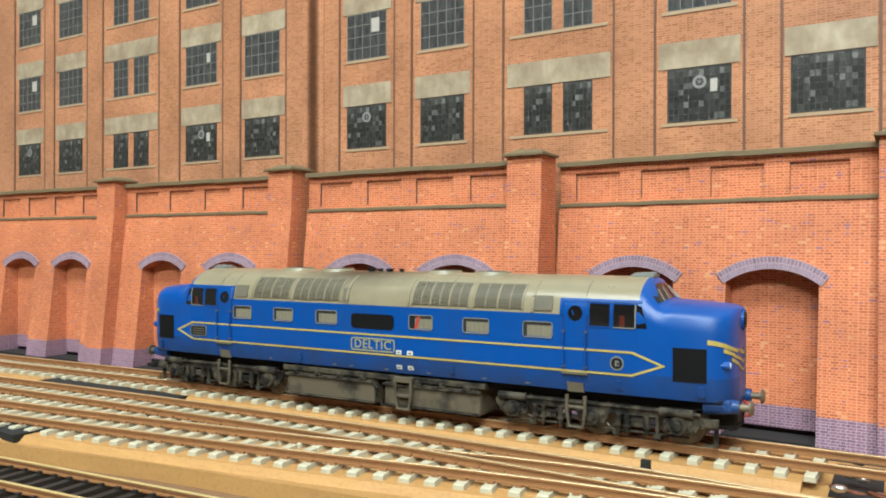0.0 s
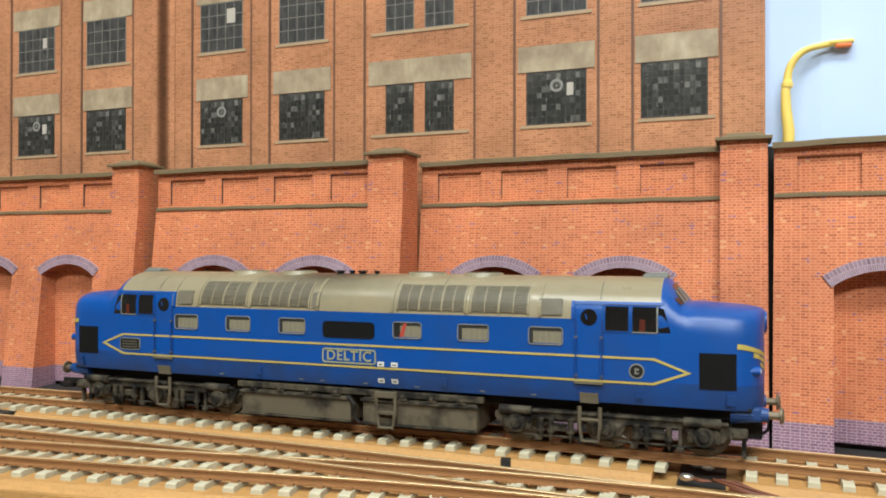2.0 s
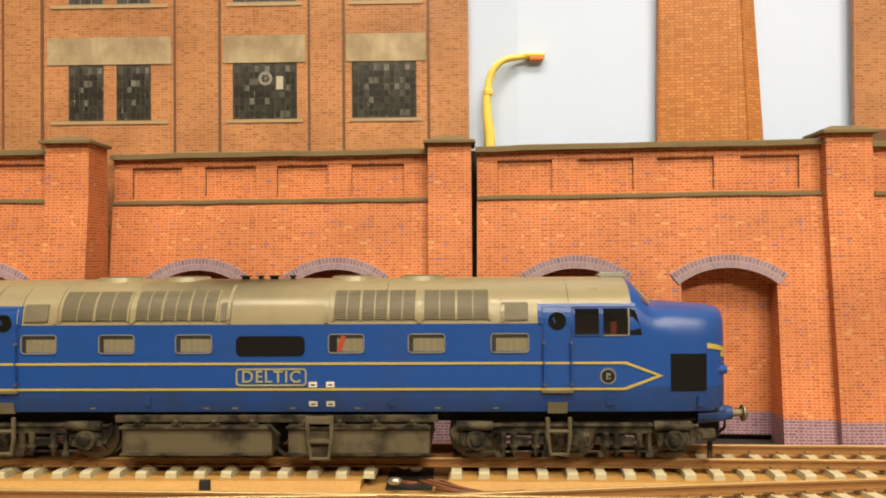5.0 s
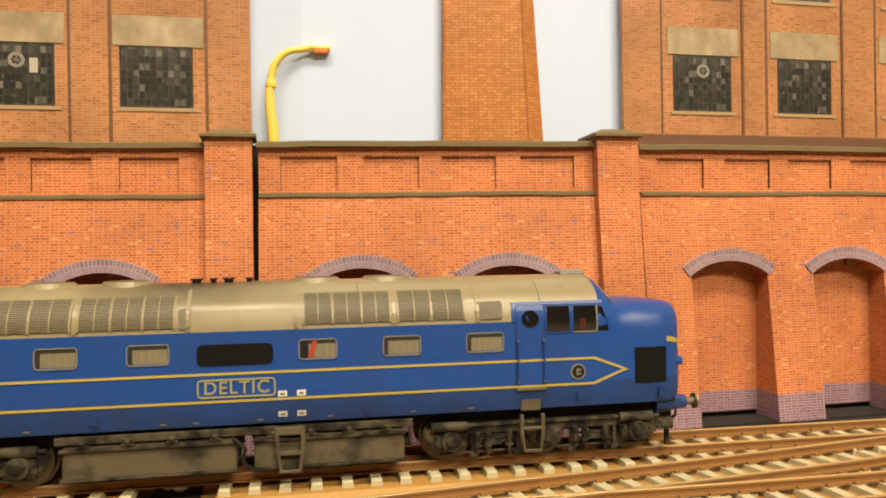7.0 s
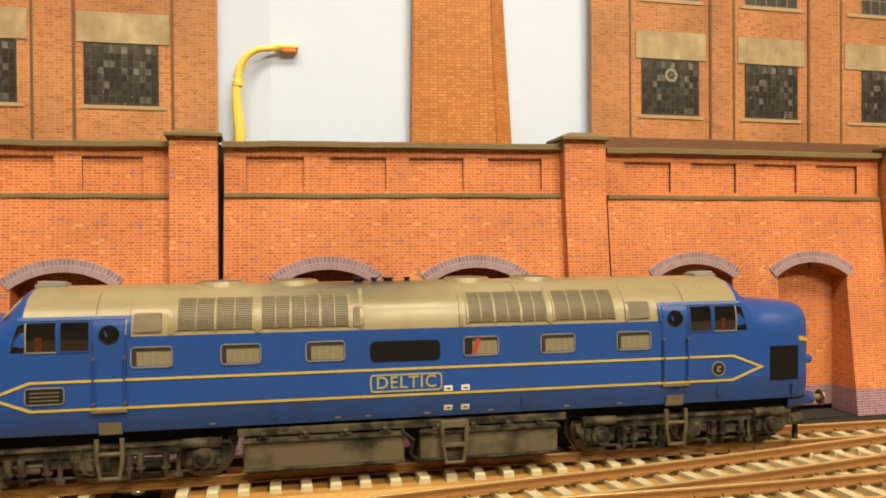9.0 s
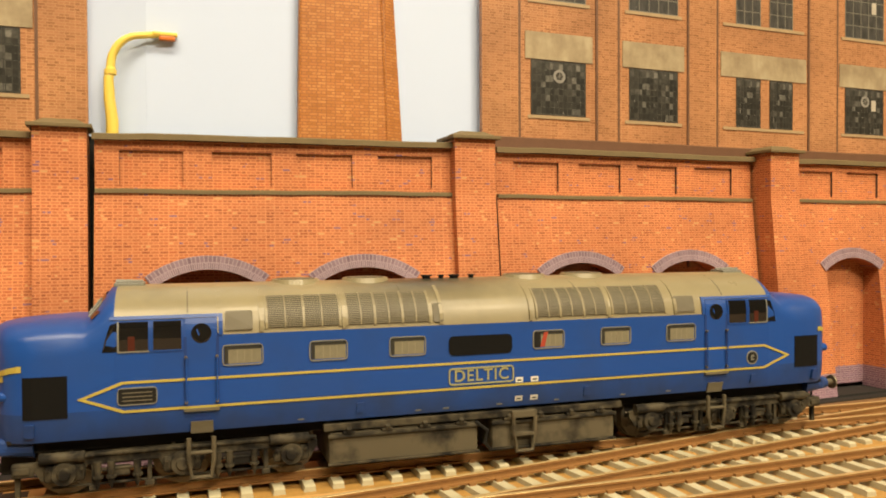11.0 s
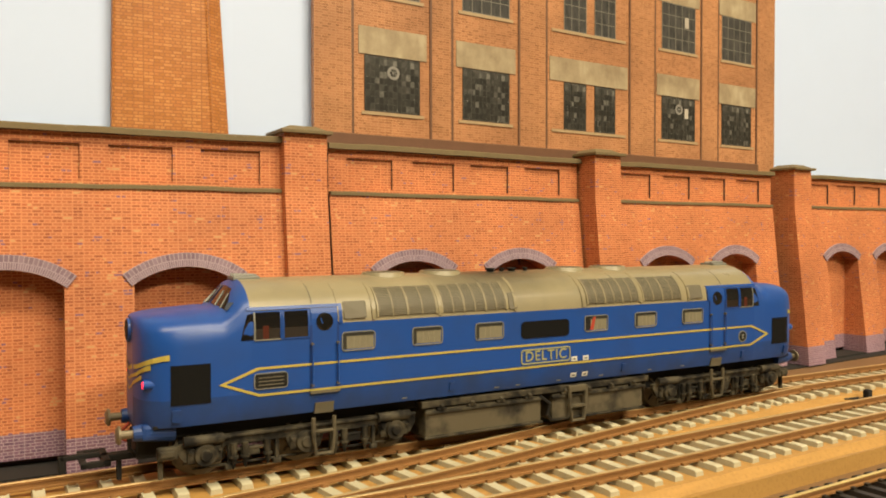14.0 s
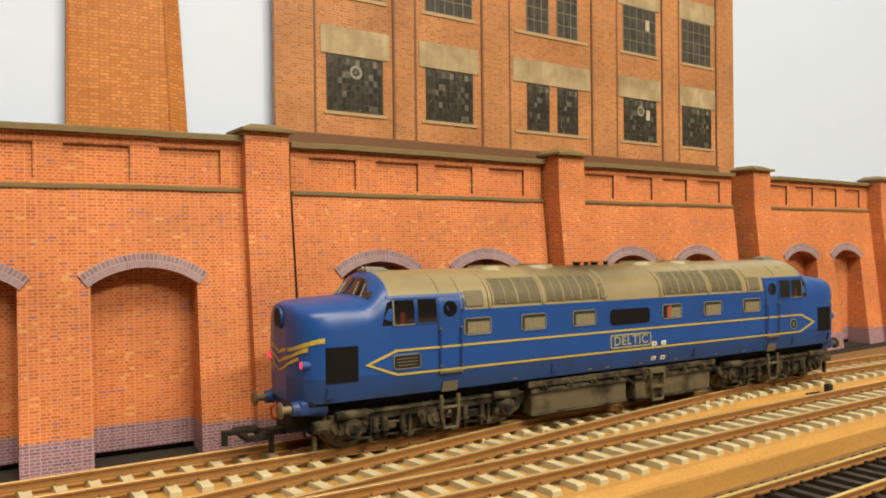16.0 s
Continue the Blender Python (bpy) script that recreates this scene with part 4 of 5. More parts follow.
def loco_shell():
    mid = [ring(x, W0, SH0, H0, P0) for x in (-97, -72.4, -40, 0, 40, 72.4, 97)]
    part("lower_body_side", loft(mid, 0, 2), loco_blue_low, loco, "dusty blue lower side with shade painted in", smooth=True)
    part("body_side", loft(mid, 2, 3), loco_blue, loco, smooth=False)
    part("roof", loft([ring(x, W0 - 0.02, SH0, H0, P0) for x in (-72.4, -40, 0, 40, 72.4)], 3, 99), roof_grey, loco, "satin grey curved roof with exhaust soot", smooth=True)
    for s in (1, -1):
        xs = (72.4 * s, 85 * s, 97 * s)
        for near in (True, False):
            bm = loft([ring(x, W0, SH0, H0, P0) for x in xs], 3, 4)
            away = [f for f in bm.faces if (f.calc_center_median().y < 0) != near]
            bmesh.ops.delete(bm, geom=away, context="FACES")
            part("cab_side", bm, loco_blue, loco)
        part("cab_roof", loft([ring(x, W0, SH0, H0, P0) for x in xs], 4, 99), loco_grey, loco, smooth=True)
        nose = part("nose", loft([ring(n[0] * s, *n[1:]) for n in NOSE], 2, 99), loco_blue, loco, "rounded blue nose", smooth=True)
        part("nose_skirt", loft([ring(n[0] * s, *n[1:]) for n in NOSE], 0, 2), loco_blue_low, nose, "dusty lower nose with shade painted in", smooth=True)
        bm = bmesh.new()
        bm.faces.new([bm.verts.new(p) for p in ring(NOSE[-1][0] * s, *NOSE[-1][1:])])
        part("nose_end", bm, loco_blue, nose)
        # raised lip along the blue cab above the body side, and the screen's rim
        tile("cab_edge", min(71.6 * s, 72.6 * s), max(71.6 * s, 72.6 * s), 38.8, 44.0, loco_blue, loco, 0.35)
        bm = bmesh.new()
        side_rect(bm, min(71.6 * s, 98 * s), max(71.6 * s, 98 * s), 43.3, 44.1, 0.3)
        part("gutter", bm, loco_blue, loco)
        windscreen(nose, s)
        headlamp(nose, s)
    # floor pan closes the body from below
    part("floor_pan", box(-121, 121, -14.5, 14.5, 14.2, 15.2, 0.2), dark_metal, loco)
    for x in (-72.4, -13.5, 13.6, 62.0, -62.0, 39.2, -40.6):
        tile("roof_rib", x - 0.5, x + 0.5, 39.2, 49.4, loco_grey, loco, 0.28)


def windscreen(nose, s):
    """Two dark screens with wipers on the sloping cab front."""
    def on_slope(u, v):
        # u across from -1 to 1, v up the slope
        x = 104.0 - 5.2 * v
        w = 15.2 - 2.6 * v
        z = 43.3 + 6.6 * v - 1.9 * u * u * (0.6 + v)
        return (s * (x - 1.6 * u * u + 0.35), w * u, z + 0.35)

    for a, b in ((-0.93, -0.06), (0.06, 0.93)):
        bm = bmesh.new()
        n = 6
        grid = [[bm.verts.new(on_slope(a + (b - a) * i / n, v)) for v in (0.12, 0.5, 0.86)] for i in range(n + 1)]
        for p, q in zip(grid, grid[1:]):
            for k in range(2):
                bm.faces.new((p[k], q[k], q[k + 1], p[k + 1]))
        part("windscreen", bm, cab_glass, nose, "dark glossy cab windscreen", smooth=True)
        for du in (0.3, 0.62):
            bm = bmesh.new()
            u = a + (b - a) * du
            p0, p1 = Vector(on_slope(u, 0.08)), Vector(on_slope(u + 0.1, 0.66))
            up = Vector((0.1 * s, 0, 0.12))
            add_cyl(bm, p0 + up, p1 + up, 0.2, 0.16, 6)
            part("wiper", bm, frame_grey, nose)


def headlamp(nose, s):
    """Round lamp high on the nose end, the whisker stripes and the corner marker lamps."""
    bm = bmesh.new()
    add_cyl(bm, (121.5 * s, 0, 38.2), (125.2 * s, 0, 38.2), 3.4, 3.2, 20)
    part("headlamp_rim", bm, loco_blue, nose)
    part("headlamp", cyl((123 * s, 0, 38.2), (125.4 * s, 0, 38.2), 2.6, 2.6, 20), dark_metal, nose, "dark round headlamp")
    xs = [n[0] for n in NOSE]
    for x0, z0, z1, t0, t1 in ((117.2, 33.2, 28.6, 1.5, 1.0), (121.4, 30.6, 25.8, 1.3, 0.8), (123.2, 27.8, 23.2, 1.1, 0.7)):
        for side in (-1, 1):
            bm = bmesh.new()
            rows = []
            for k in range(13):
                u = k / 12
                x = x0 + (124.67 - x0) * math.sin(u * math.pi / 2)
                y = half_width(min(x, 124.52)) * (1 - max(0, u - 0.75) * 4) + 0.18
                z = z0 + (z1 - z0) * u ** 1.6
                t = t0 + (t1 - t0) * u
                rows.append([bm.verts.new((s * (x + 0.12), side * y, zz)) for zz in (z - t, z)])
            for p, q in zip(rows, rows[1:]):
                bm.faces.new((p[0], q[0], q[1], p[1]))
            part("whisker_stripe", bm, gold, nose, "yellow whisker stripe")
    for side in (-1, 1):
        bm = bmesh.new()
        add_cyl(bm, (116.5 * s, side * 15.4, 25.6), (123.0 * s, side * 13.4, 25.6), 0.5, 1.35, 12)
        part("marker_lamp", bm, loco_blue, nose)
        lens = tail_red if s < 0 else white_mark
        part("lamp_lens", cyl((123.0 * s, side * 13.4, 25.6), (123.4 * s, side * 13.3, 25.6), 1.0, 0.8, 12), lens, nose, "lit red tail lamp" if s < 0 else "pale lamp lens")


def buffers(s):
    for side in (-1, 1):
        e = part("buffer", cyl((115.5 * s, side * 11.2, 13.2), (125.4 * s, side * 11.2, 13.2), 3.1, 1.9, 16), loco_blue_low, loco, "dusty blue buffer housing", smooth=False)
        bm = bmesh.new()
        add_cyl(bm, (125.4 * s, side * 11.2, 13.2), (128.3 * s, side * 11.2, 13.2), 1.1, 1.1, 12)
        part("buffer_shank", bm, steel, e)
        bm = bmesh.new()
        add_cyl(bm, (128.3 * s, side * 11.2, 13.2), (128.8 * s, side * 11.2, 13.2), 2.3, 2.4, 22)
        add_cyl(bm, (128.8 * s, side * 11.2, 13.2), (129.4 * s, side * 11.2, 13.2), 2.4, 1.7, 22)
        part("buffer_head", bm, steel, e, "dull oily steel buffer head")
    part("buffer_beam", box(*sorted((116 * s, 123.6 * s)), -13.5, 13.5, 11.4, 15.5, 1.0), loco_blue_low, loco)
    for side, ln in ((-1, 6.2), (1, 5.4)):
        bm = bmesh.new()
        x = 124.0 * s
        add_tube(bm, [(x, side * 5, 12.5), (x + s * 1.6, side * 5.2, 11.0), (x + s * 1.5, side * 5.4, 8.0), (x - s * 0.5, side * 5.4, 12.5 - ln)], 0.5, 7)
        part("brake_hose", bm, dark_metal if side < 0 else red_item, loco)


def openings():
    """Windows, doors, plates and lining on the near side; the far side repeats them."""
    made = []
    for x0, x1 in ((-71.8, -61.6), (-49.9, -39.7), (-28.4, -18.0), (14.0, 24.1), (36.0, 46.3), (58.6, 69.2)):
        bm = bmesh.new()
        ring_frame(bm, x0, x1, 30.8, 36.2, 0.3, 0.3)
        w = part("side_window", bm, frame_grey, loco, "pale framed window with beige glazing")
        tile("pane", x0 + 0.5, x1 - 0.5, 31.3, 35.7, curtain, w, 0.03)
        tile("inner_shade", x0 + 0.45, x0 + 1.5, 31.3, 35.7, shade_grey, w, 0.08)
        for k in (3.6, 5.4, 7.2):
            tile("curtain_fold", x0 + k, x0 + k + 0.22, 31.5, 35.0, slat_grey, w, 0.06)
        tile("inner_shade", x0 + 0.45, x1 - 0.45, 34.9, 35.75, shade_grey, w, 0.07)
        if 13 < x0 < 15:
            tile("inner_shade", x0 + 0.55, x0 + 2.6, 31.3, 35.7, dark_metal, w, 0.10)
            bm = bmesh.new()
            side_sheet(bm, [(x0 + 2.4, 31.4), (x0 + 3.8, 31.4), (x0 + 4.9, 35.6), (x0 + 3.7, 35.6)], 0.12)
            part("engine_rod", bm, red_item, w, "red detail behind the glass")
        made.append(w)
    made.append(tile("side_vent", -11.4, 7.6, 30.2, 35.6, mesh_black, loco, 0.25, 1.4, "black rounded side grille"))
    for s in (1, -1):
        a, b = sorted((72.9 * s, 80.6 * s))
        door = tile("cab_door", a, b, 20.6, 43.2, loco_blue, loco, 0.12)
        made.append(door)
        for x in (a, b):
            tile("door_gap", x - 0.35, x + 0.35, 20.6, 38.6, dark_blue, door, 0.16)
        tile("door_step", a - 0.4, b + 0.4, 20.0, 20.7, grille_grey, door, 0.9)
        for x in (a + 0.15, b - 0.15):
            bm = bmesh.new()
            add_cyl(bm, (x, -18.5, 22.4), (x, -18.5, 33.5), 0.22, 0.22, 6)
            part("handrail", bm, loco_blue, door)
            for z in (22.4, 33.5):
                part("handrail_knob", cyl((x, -18.6, z), (x, -17.4, z), 0.4, 0.4, 8), steel, door)
        bm = bmesh.new()
        cx, n = (a + b) / 2, 20
        side_sheet(bm, [(cx + 2.45 * math.cos(2 * math.pi * k / n), 39.4 + 2.45 * math.sin(2 * math.pi * k / n)) for k in range(n)], 0.22)
        part("porthole", bm, cab_glass, door, "dark round porthole")
        bm = bmesh.new()
        side_sheet(bm, [(cx + 2.4 * math.cos(math.pi * k / 8), 17.2 + 1.9 * math.sin(math.pi * k / 8)) for k in range(9)], 0.1)
        made.append(part("step_recess", bm, dark_blue, loco))
        made.append(tile("foot_plate", cx - 2.7, cx + 2.7, 14.2, 17.3, grille_grey, loco, 0.5))
        for p0, p1 in ((81.3, 88.3), (89.0, 96.1)):
            a, b = sorted((p0 * s, p1 * s))
            w = tile("cab_window", a, b, 35.6, 42.7, cab_glass, loco, 0.12, 0.0, "dark glossy cab window")
            for x in (a, b):
                tile("window_bar", x - 0.2, x + 0.2, 35.5, 42.8, loco_blue if abs(x) < 89.5 else frame_grey, w, 0.24)
            tile("window_bar", a, b, 35.3, 35.65, frame_grey if p0 > 85 else loco_blue, w, 0.24)
            if p0 > 85:
                tile("cab_seat", a + 2.2, a + 3.8, 35.7, 39.2, dark_red, w, 0.13)
            made.append(w)
        bm = bmesh.new()
        side_sheet(bm, [(96.4 * s, 35.6), (99.7 * s, 35.6), (99.0 * s, 38.6), (97.9 * s, 42.2), (96.4 * s, 42.6)], 0.12)
        made.append(part("quarter_light", bm, cab_glass, loco, "dark cab quarter light"))
        # black grille on the nose
        bm = bmesh.new()
        for k in range(5):
            xa, xb = 107.4 + 1.95 * k, 107.4 + 1.95 * (k + 1)
            side_sheet(bm, [(xa * s, 20.3), (xb * s, 20.3 + 0.05), (xb * s, 30.4), (xa * s, 30.4)], 0.2)
        made.append(part("nose_grille", bm, mesh_black, loco, "black rectangular nose grille"))
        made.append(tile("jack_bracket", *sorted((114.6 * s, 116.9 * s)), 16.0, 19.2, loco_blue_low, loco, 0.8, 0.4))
    # lining: two lines that meet in arrow heads
    for z0 in (20.65, 27.7):
        made.append(tile("lining", -95.2, 95.2, z0, z0 + 0.62, gold, loco, 0.2, 0, "yellow lining stripe"))
    for s in (1, -1):
        for za, zb in ((20.65, 24.15), (28.42, 24.95)):
            bm = bmesh.new()
            d = 0.72 if za < 24 else -0.72
            side_sheet(bm, [(95.2 * s, za), (105.4 * s, 24.5), (103.6 * s, 24.5), (95.0 * s, za + d)], 0.2)
            made.append(part("lining", bm, gold, loco, "yellow lining stripe"))
    # small brackets and white markings
    for x in (-36.3, 31.6, 91):
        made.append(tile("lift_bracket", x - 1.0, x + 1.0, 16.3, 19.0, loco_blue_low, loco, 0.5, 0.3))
    for x in (9.8, 14.6):
        for z in (22.3, 16.9):
            made.append(tile("white_label", x - 1.15, x + 1.15, z - 0.75, z + 0.75, white_mark, loco, 0.13))
            made.append(tile("label_mark", x - 0.6, x + 0.6, z - 0.3, z + 0.1, dark_metal, loco, 0.17))
    for x in (-52, -20, -12, 4, 22, 44, 60):
        made.append(tile("rivet_strip", x - 0.8, x + 0.8, 15.4, 15.8, frame_grey, loco, 0.15))
    # number plaque and roundel
    p = tile("works_plate", -96.2, -87.4, 22.7, 26.6, dark_metal, loco, 0.35, 0.5, "black plate with a grey rim and unreadable lettering")
    bm = bmesh.new()
    ring_frame(bm, -96.4, -87.2, 22.5, 26.8, 0.25, 0.42)
    part("plate_rim", bm, frame_grey, p)
    for k in range(3):
        tile("lettering_bar", -95.2, -88.4, 23.5 + 0.95 * k, 23.75 + 0.95 * k, grille_grey, p, 0.42)
    n = 24
    bm = bmesh.new()
    side_sheet(bm, [(90.4 + 2.2 * math.cos(2 * math.pi * k / n), 24.4 + 2.2 * math.sin(2 * math.pi * k / n)) for k in range(n)], 0.2)
    p = part("roundel", bm, frame_grey, loco, "round black emblem with a grey rim")
    bm = bmesh.new()
    side_sheet(bm, [(90.4 + 1.8 * math.cos(2 * math.pi * k / n), 24.4 + 1.8 * math.sin(2 * math.pi * k / n)) for k in range(n)], 0.25)
    part("roundel_face", bm, dark_metal, p)
    tile("emblem_bar", 89.9, 90.3, 23.5, 25.3, frame_grey, p, 0.3)
    tile("emblem_bar", 90.4, 91.1, 24.6, 25.2, frame_grey, p, 0.3)
    tile("emblem_bar", 90.4, 91.1, 23.6, 24.0, frame_grey, p, 0.3)
    # name box
    bm = bmesh.new()
    ring_frame(bm, -11.5, 8.1, 21.9, 26.7, 0.42, 0.28)
    p = part("name_box", bm, name_gold, loco, "outlined box with the word on the side")
    cu = bpy.data.curves.new("lettering", "FONT")
    cu.body, cu.size, cu.extrude, cu.align_x, cu.align_y = "DELTIC", 4.6 * MM, 0.06 * MM, "CENTER", "CENTER"
    cu.space_character, cu.offset = 1.12, 0.05 * MM
    cu.materials.append(name_gold)
    word = new("lettering", cu)
    word.parent = p
    word.matrix_basis = mm_pose(-1.7, -17.68, 24.3, 90, 0, 0)
    for ob in made:
        tw = mirrored(ob)
        tw.parent = loco


dark_red = plain("dark_red_seat", (0.07, 0.014, 0.008), 0.3, vary=0.3)
dark_blue = plain("shadowed_blue", (0.006, 0.035, 0.18), 0.5, vary=0.2)


def roof_gear():
    def louvre(x0, x1, cols):
        g = tile("roof_grille", x0, x1, 40.0, 47.9, louvre_dark, loco, 0.12, 0, "grey louvred roof grille")
        for k in range(cols + 1):
            x = x0 + (x1 - x0) * k / cols
            t = 0.3 if k % 2 == 0 else 0.14
            tile("grille_bar", x - t, x + t, 39.8, 48.1, loco_grey, g, 0.34)
        bm = bmesh.new()
        for k in range(17):
            z = 40.2 + 0.46 * k
            side_sheet(bm, [(x0, z), (x1, z), (x1, z + 0.21), (x0, z + 0.21)], 0.3, 0.1)
        tagged(part("grille_slat", bm, slat_grey, g), kind="stuff")
        tw = copy_thing(g, Matrix.Rotation(math.pi, 4, "Z"))
        tw.parent = loco

    louvre(-60.7, -41.6, 4)
    louvre(-39.8, -16.8, 6)
    louvre(15.4, 38.3, 6)
    louvre(40.2, 58.4, 4)
    for x0, x1, z1 in ((-71.0, -64.2, 44.6), (61.6, 68.9, 44.6), (-15.8, -12.9, 44.9)):
        v = tile("small_vent", x0, x1, 39.8, z1, grille_grey, loco, 0.3, 0.5, "small square roof vent")
        tw = mirrored(v)
        tw.parent = loco
    for x in (-51, -31, 19, 39):
        bm = bmesh.new()
        add_cyl(bm, (x, 0, 50.0), (x, 0, 51.6), 7.2, 6.4, 32)
        f = part("roof_fan", bm, loco_grey, loco, "round raised roof fan cover")
        part("fan_mesh", cyl((x, 0, 51.5), (x, 0, 51.75), 5.4, 5.4, 28), grille_grey, f)
    for x, r in ((-13, 1.3), (-8.5, 0.8), (-4.5, 1.3), (1, 0.8)):
        bm = bmesh.new()
        add_cyl(bm, (x, -2, 50.3), (x, -2, 51.6), r, r * 0.9, 14)
        add_cyl(bm, (x, -2, 51.6), (x, -2, 52.0), r * 1.3, r * 1.3, 14)
        part("exhaust_port", bm, dark_metal, loco, "sooty exhaust port on the roof")
    for s in (1, -1):
        part("horn_plate", box(*sorted((90.5 * s, 98.0 * s)), -3.4, 3.4, 50.5, 51.6, 0.3), frame_grey, loco)
        bm = bmesh.new()
        for y in (-1.4, 1.4):
            add_cyl(bm, (91 * s, y, 51.8), (97.6 * s, y, 51.8), 0.3, 0.6, 10)
        part("air_horn", bm, frame_grey, loco)
    for x in (-80, -24, 30, 80):
        tile("roof_seam", x - 0.15, x + 0.15, 44.5, 50.2, grille_grey, loco, 0.12)


WHEELS = []


def bogie(cx, s):
    """A six-wheeled bogie with outside frames, axleboxes, springs, steps and brake gear."""
    b = part("bogie", box(cx - 33, cx + 33, -9.8, 9.8, 6.5, 11.5, 0.6), dark_metal, loco, "dirty grey six-wheel bogie")
    for x in (-27, 0, 27):
        bm = bmesh.new()
        for y in (-1, 1):
            add_cyl(bm, (0, y * 7.1, 0), (0, y * 9.7, 0), 6.9, 6.9, 26)
            add_cyl(bm, (0, y * 6.4, 0), (0, y * 7.1, 0), 7.6, 7.6, 26)
            for k in range(8):
                a = math.pi * k / 4
                add_cyl(bm, (1.5 * math.cos(a), y * 9.75, 1.5 * math.sin(a)), (5.8 * math.cos(a), y * 9.75, 5.8 * math.sin(a)), 0.5, 0.4, 6)
        add_cyl(bm, (0, -10, 0), (0, 10, 0), 1.2, 1.2, 10)
        w = part("wheelset", bm, wheel_steel, loco, "oily steel wheelset")
        WHEELS.append((w, cx + x))
    for y in (-1, 1):
        f = bmesh.new()
        # slim side frame that drops at each axle
        pts = [(-34, 8.0), (-32.2, 5.2), (-23.4, 5.2), (-21.8, 8.3), (-5.6, 8.3), (-4.4, 5.4), (4.4, 5.4), (5.6, 8.3), (21.8, 8.3), (23.4, 5.2), (32.2, 5.2), (34, 8.0), (34, 9.4), (30, 10.4), (20, 11.2), (-20, 11.2), (-30, 10.4), (-34, 9.4)]
        out = [f.verts.new((cx + px, y * 14.8, pz)) for px, pz in pts]
        inn = [f.verts.new((cx + px, y * 13.4, pz)) for px, pz in pts]
        f.faces.new(out)
        f.faces.new(inn[::-1])
        for k in range(len(pts)):
            f.faces.new((out[k], out[(k + 1) % len(pts)], inn[(k + 1) % len(pts)], inn[k]))
        sf = part("side_frame", f, chassis, b)
        part("frame_lip", box(cx - 30, cx + 30, *sorted((y * 14.6, y * 15.5)), 10.2, 11.0, 0.25), chassis, sf)
        for x in (-27, 0, 27):
            bm = bmesh.new()
            add_box(bm, cx + x - 4.6, cx + x + 4.6, *sorted((y * 13.8, y * 15.4)), 4.4, 8.8, 1.2)
            add_cyl(bm, (cx + x, y * 15.0, 6.6), (cx + x, y * 16.4, 6.6), 3.1, 2.7, 18)
            add_cyl(bm, (cx + x, y * 16.3, 6.6), (cx + x, y * 17.0, 6.6), 1.7, 1.3, 14)
            for d in (-3.8, 3.8):
                add_cyl(bm, (cx + x + d, y * 15.3, 7.6), (cx + x + d, y * 15.9, 7.6), 0.5, 0.4, 8)
            part("axlebox", bm, chassis, sf, "dusty round-capped axlebox")
        for x in (-27, 27):
            bm = bmesh.new()
            add_cyl(bm, (cx + x - 5.4, y * 15.4, 10.5), (cx + x + 4.6, y * 15.4, 10.5), 1.35, 1.35, 14)
            add_cyl(bm, (cx + x + 4.6, y * 15.4, 10.5), (cx + x + 6.6, y * 15.4, 10.5), 0.6, 0.5, 8)
            part("brake_cylinder", bm, chassis, sf, "dusty brake cylinder")
        for x in (-19.6, -16.6, -10.6, 8.6, 11.4, 17.6):
            bm = bmesh.new()
            add_cyl(bm, (cx + x, y * 15.0, 8.6), (cx + x, y * 15.0, 3.6), 0.95, 0.75, 9)
            add_cyl(bm, (cx + x, y * 15.0, 3.6), (cx + x, y * 15.0, 2.0), 0.75, 0.2, 9)
            add_cyl(bm, (cx + x, y * 15.0, 4.6), (cx + x, y * 15.0, 5.2), 1.25, 1.25, 9)
            part("spring_hanger", bm, chassis, sf)
        for x in (-15.0, 14.0):
            bm = bmesh.new()
            add_box(bm, cx + x - 2.6, cx + x + 2.6, *sorted((y * 12.6, y * 14.4)), 4.6, 7.0, 0.4)
            add_cyl(bm, (cx + x - 4, y * 14.2, 6.6), (cx + x + 4, y * 14.2, 6.6), 0.4, 0.4, 7)
            part("brake_gear", bm, chassis, sf)
        for x in (-7.8, 7.8, -20.6, 20.6):
            bm = bmesh.new()
            add_box(bm, cx + x - 0.5, cx + x + 0.5, *sorted((y * 13.4, y * 14.6)), 2.6, 8.4, 0.2)
            add_box(bm, cx + x - 1.1, cx + x + 1.1, *sorted((y * 13.2, y * 14.8)), 1.6, 3.0, 0.3)
            part("brake_hanger", bm, chassis, sf)
        bm = bmesh.new()
        add_cyl(bm, (cx - 30, y * 13.6, 2.9), (cx + 30, y * 13.6, 3.1), 0.35, 0.35, 6)
        part("brake_rod", bm, chassis, sf)
        bm = bmesh.new()
        ex = cx + s * 34.0
        add_box(bm, *sorted((ex - s * 0.4, ex + s * 4.6)), *sorted((y * 12.4, y * 14.9)), 6.2, 9.4, 0.5)
        add_box(bm, *sorted((ex + s * 0.6, ex + s * 4.2)), *sorted((y * 14.6, y * 15.4)), 7.0, 8.6, 0.3)
        add_box(bm, *sorted((ex + s * 3.0, ex + s * 4.2)), *sorted((y * 11.6, y * 13.0)), 1.0, 7.0, 0.25)
        part("guard_iron", bm, chassis, sf, "dirty frame end with a guard iron")
        # step loop below the cab door
        bm = bmesh.new()
        sx = 77.0 * s
        add_tube(bm, [(sx - 3.0, y * 17.4, 13.2), (sx - 3.0, y * 17.4, 7.5), (sx - 2.3, y * 17.4, 3.2), (sx + 2.3, y * 17.4, 3.2), (sx + 3.0, y * 17.4, 7.5), (sx + 3.0, y * 17.4, 13.2)], 0.62, 8)
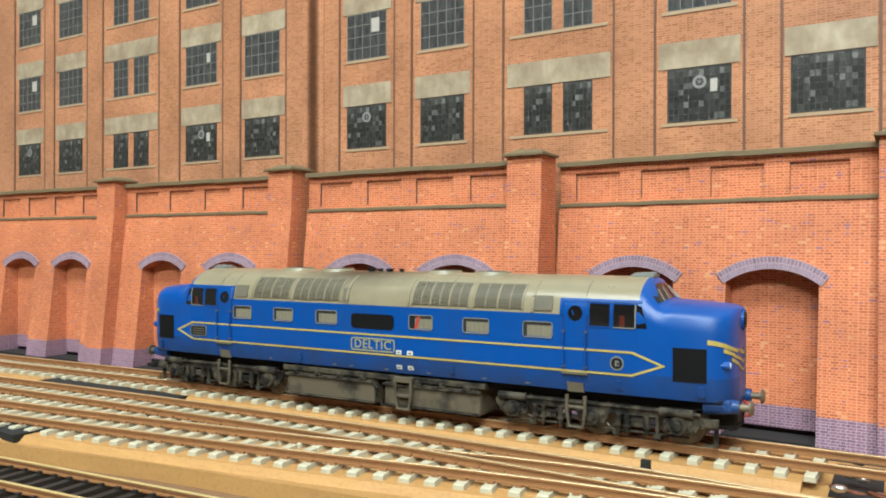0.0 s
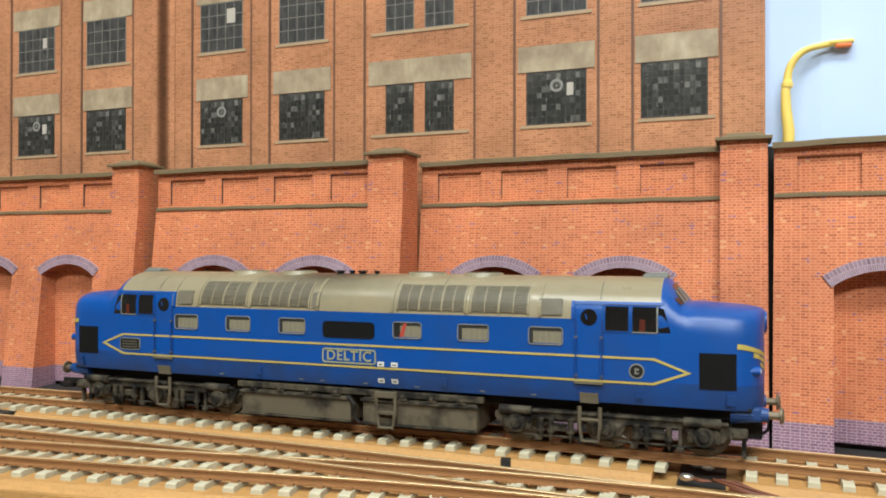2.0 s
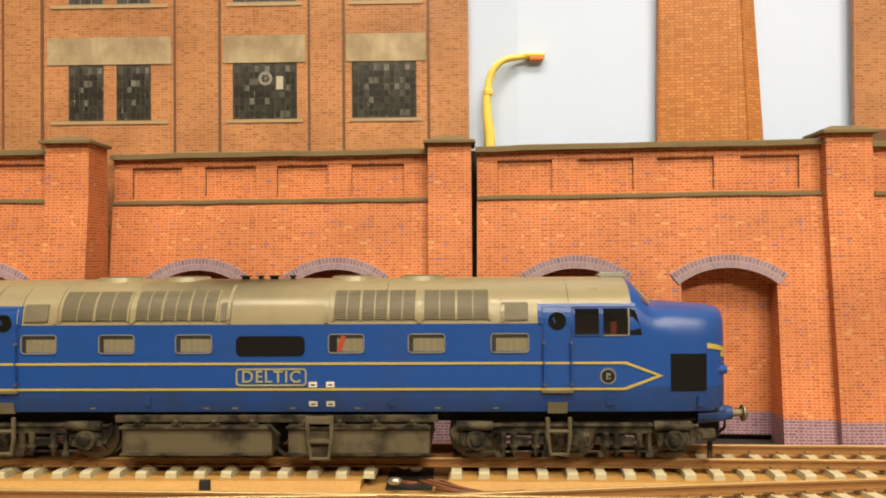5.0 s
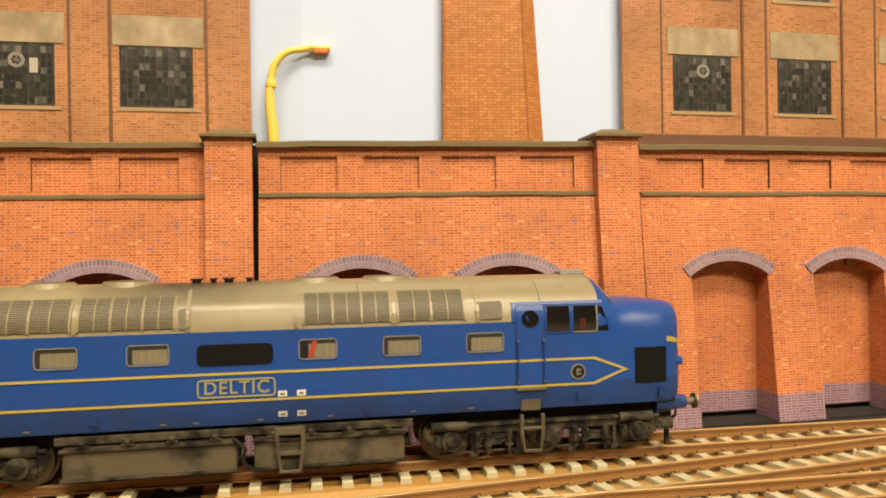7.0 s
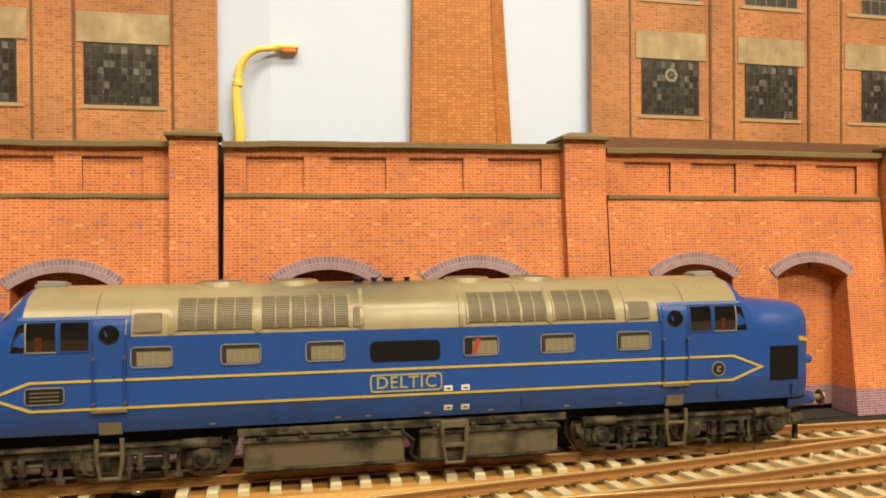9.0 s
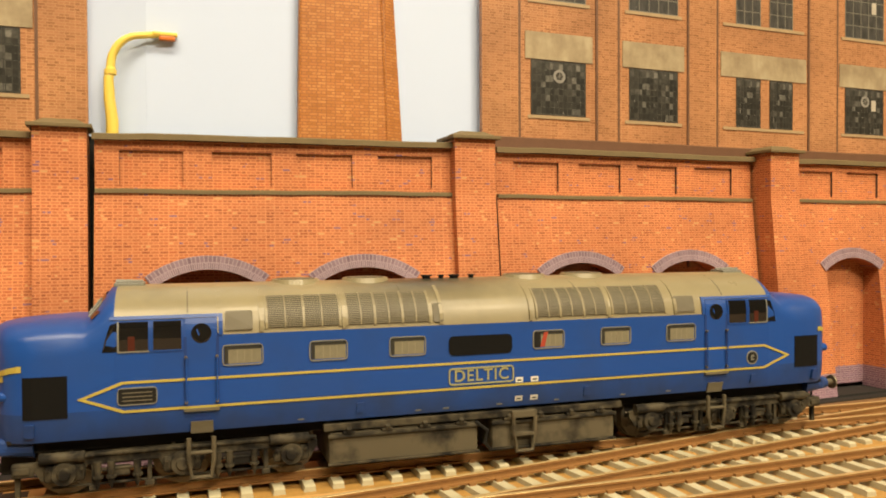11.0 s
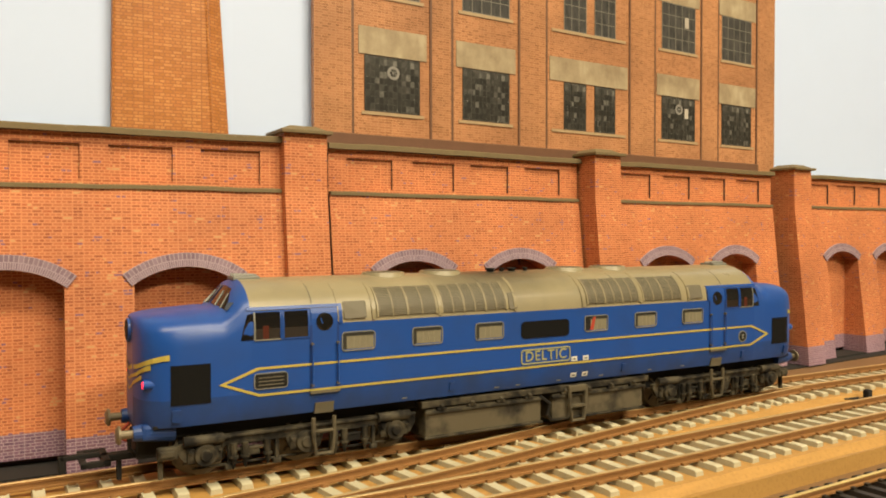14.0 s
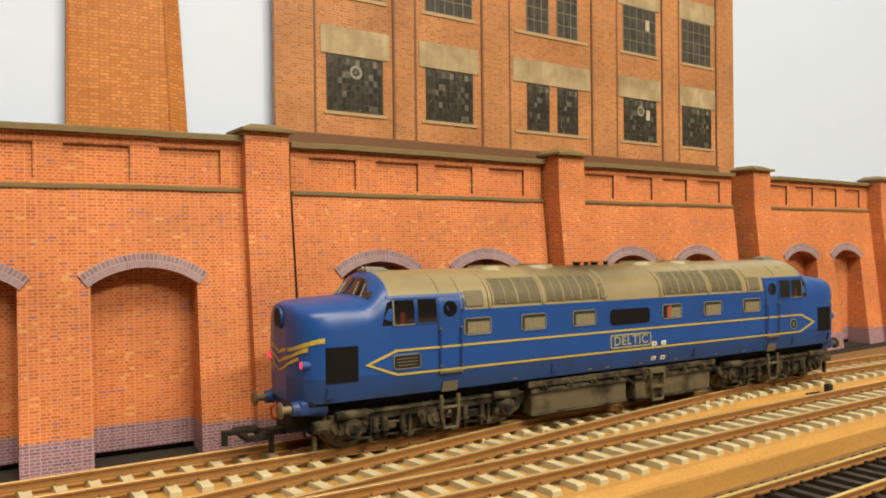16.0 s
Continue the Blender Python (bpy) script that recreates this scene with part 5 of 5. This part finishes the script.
        add_cyl(bm, (sx - 3, y * 17.4, 9.4), (sx + 3, y * 17.4, 9.4), 0.5, 0.5, 8)
        part("step_loop", bm, chassis_pale, sf, "dusty wire step under the cab door")


def underframe():
    part("chassis_frame", box(-118, 118, -12, 12, 11.2, 14.4, 0.3), dark_metal, loco)
    part("solebar", box(-46, 44, -16.2, 16.2, 11.6, 13.6, 0.3), chassis, loco, "dirty grey sole bar")
    for x0, x1 in ((-44.6, -2.0), (2.2, 41.8)):
        t = part("fuel_tank", box(x0, x1, -15.6, 15.6, 2.0, 11.2, 1.2), chassis_pale, loco, "dusty grey underslung tank")
        for y in (-1, 1):
            part("tank_flange", box(x0 - 0.3, x1 + 0.3, *sorted((y * 15.4, y * 16.4)), 9.6, 10.6, 0.3), chassis, t)
            part("tank_flange", box(x0 - 0.3, x1 + 0.3, *sorted((y * 15.3, y * 16.1)), 2.2, 3.0, 0.3), chassis, t)
            for k in range(4):
                x = x0 + (x1 - x0) * (k + 0.5) / 4
                bm = bmesh.new()
                add_cyl(bm, (x, y * 16.0, 11.3), (x, y * 16.6, 12.3), 1.0, 0.7, 9)
                add_box(bm, x - 1.6, x + 1.6, *sorted((y * 15.2, y * 16.6)), 10.6, 11.4, 0.3)
                part("valve", bm, chassis, t)
    for y in (-1, 1):
        bm = bmesh.new()
        sx = 11.5
        add_tube(bm, [(sx - 3.4, y * 17.3, 12.8), (sx - 3.2, y * 17.3, 6.5), (sx - 2.4, y * 17.3, 1.9), (sx + 2.4, y * 17.3, 1.9), (sx + 3.2, y * 17.3, 6.5), (sx + 3.4, y * 17.3, 12.8)], 0.65, 8)
        add_box(bm, sx - 3.3, sx + 3.3, *sorted((y * 16.4, y * 17.8)), 6.2, 7.2, 0.2)
        add_box(bm, sx - 3.9, sx + 3.9, *sorted((y * 16.0, y * 17.8)), 11.4, 13.4, 0.3)
        part("step_loop", bm, chassis_pale, loco)
        bm = bmesh.new()
        add_tube(bm, [(-3.0, y * 16.0, 11), (0.2, y * 17.0, 8.5), (-0.6, y * 16.8, 5.0), (1.6, y * 16.0, 2.6)], 0.55, 7)
        part("drain_pipe", bm, dark_metal, loco)


def coupling():
    bm = bmesh.new()
    add_box(bm, -141, -122, -1.8, 1.8, 4.4, 6.2, 0.4)
    add_box(bm, -146, -139, -7.0, -5.4, 4.6, 6.2, 0.3)
    add_box(bm, -146, -144.4, -7.0, 7.0, 4.6, 6.0, 0.3)
    add_box(bm, -146, -139, 5.4, 7.0, 4.6, 6.2, 0.3)
    add_box(bm, -141, -139, -7.0, 7.0, 4.6, 6.2, 0.3)
    add_box(bm, -150.5, -141, -0.8, 0.8, 5.6, 7.0, 0.3)
    add_box(bm, -150.8, -149.2, -0.8, 0.8, 2.8, 7.0, 0.3)
    add_box(bm, -137, -135.8, -1.0, 1.0, -1.0, 5.0, 0.2)
    bmesh.ops.translate(bm, vec=(9.0, 0, 0), verts=bm.verts)
    part("coupling", bm, dark_metal, loco, "black tension-lock coupling hook")
    part("drawgear", box(-124, -112, -6, 6, 5, 11.5, 0.6), dark_metal, loco)
    part("drawgear", box(112, 124, -6, 6, 5, 11.5, 0.6), dark_metal, loco)


loco_shell()
openings()
roof_gear()
buffers(1)
buffers(-1)
bogie(81.5, 1)
bogie(-81.5, -1)
underframe()
coupling()

# seconds and the place of the loco's middle along the line
RUN = [(0, 241.4), (1.5, 277.8), (3, 313.3), (5, 361.9), (6.5, 402.6), (8, 444.2), (11, 524.6), (14, 604.6), (16, 657)]


def motions():
    line = smooth_line(MAIN, 2.0)

    def on_line(x):
        p, a = min(line, key=lambda q: abs(q[0].x - x))
        return mm_pose(x, p.y, Z_RAIL, 0, 0, math.degrees(a))

    walk(loco, [(t, on_line(x)) for t, x in RUN])
    turns = [k * 0.32 for k in range(51)]
    for w, x0 in WHEELS:
        rows = []
        for t in turns:
            gone = float(np.interp(t, [r[0] for r in RUN], [r[1] for r in RUN])) - RUN[0][1]
            rows.append((t, mm_pose(x0, 0, 6.9, 0, math.degrees(gone / 6.9), 0)))
        walk(w, rows)
motions()
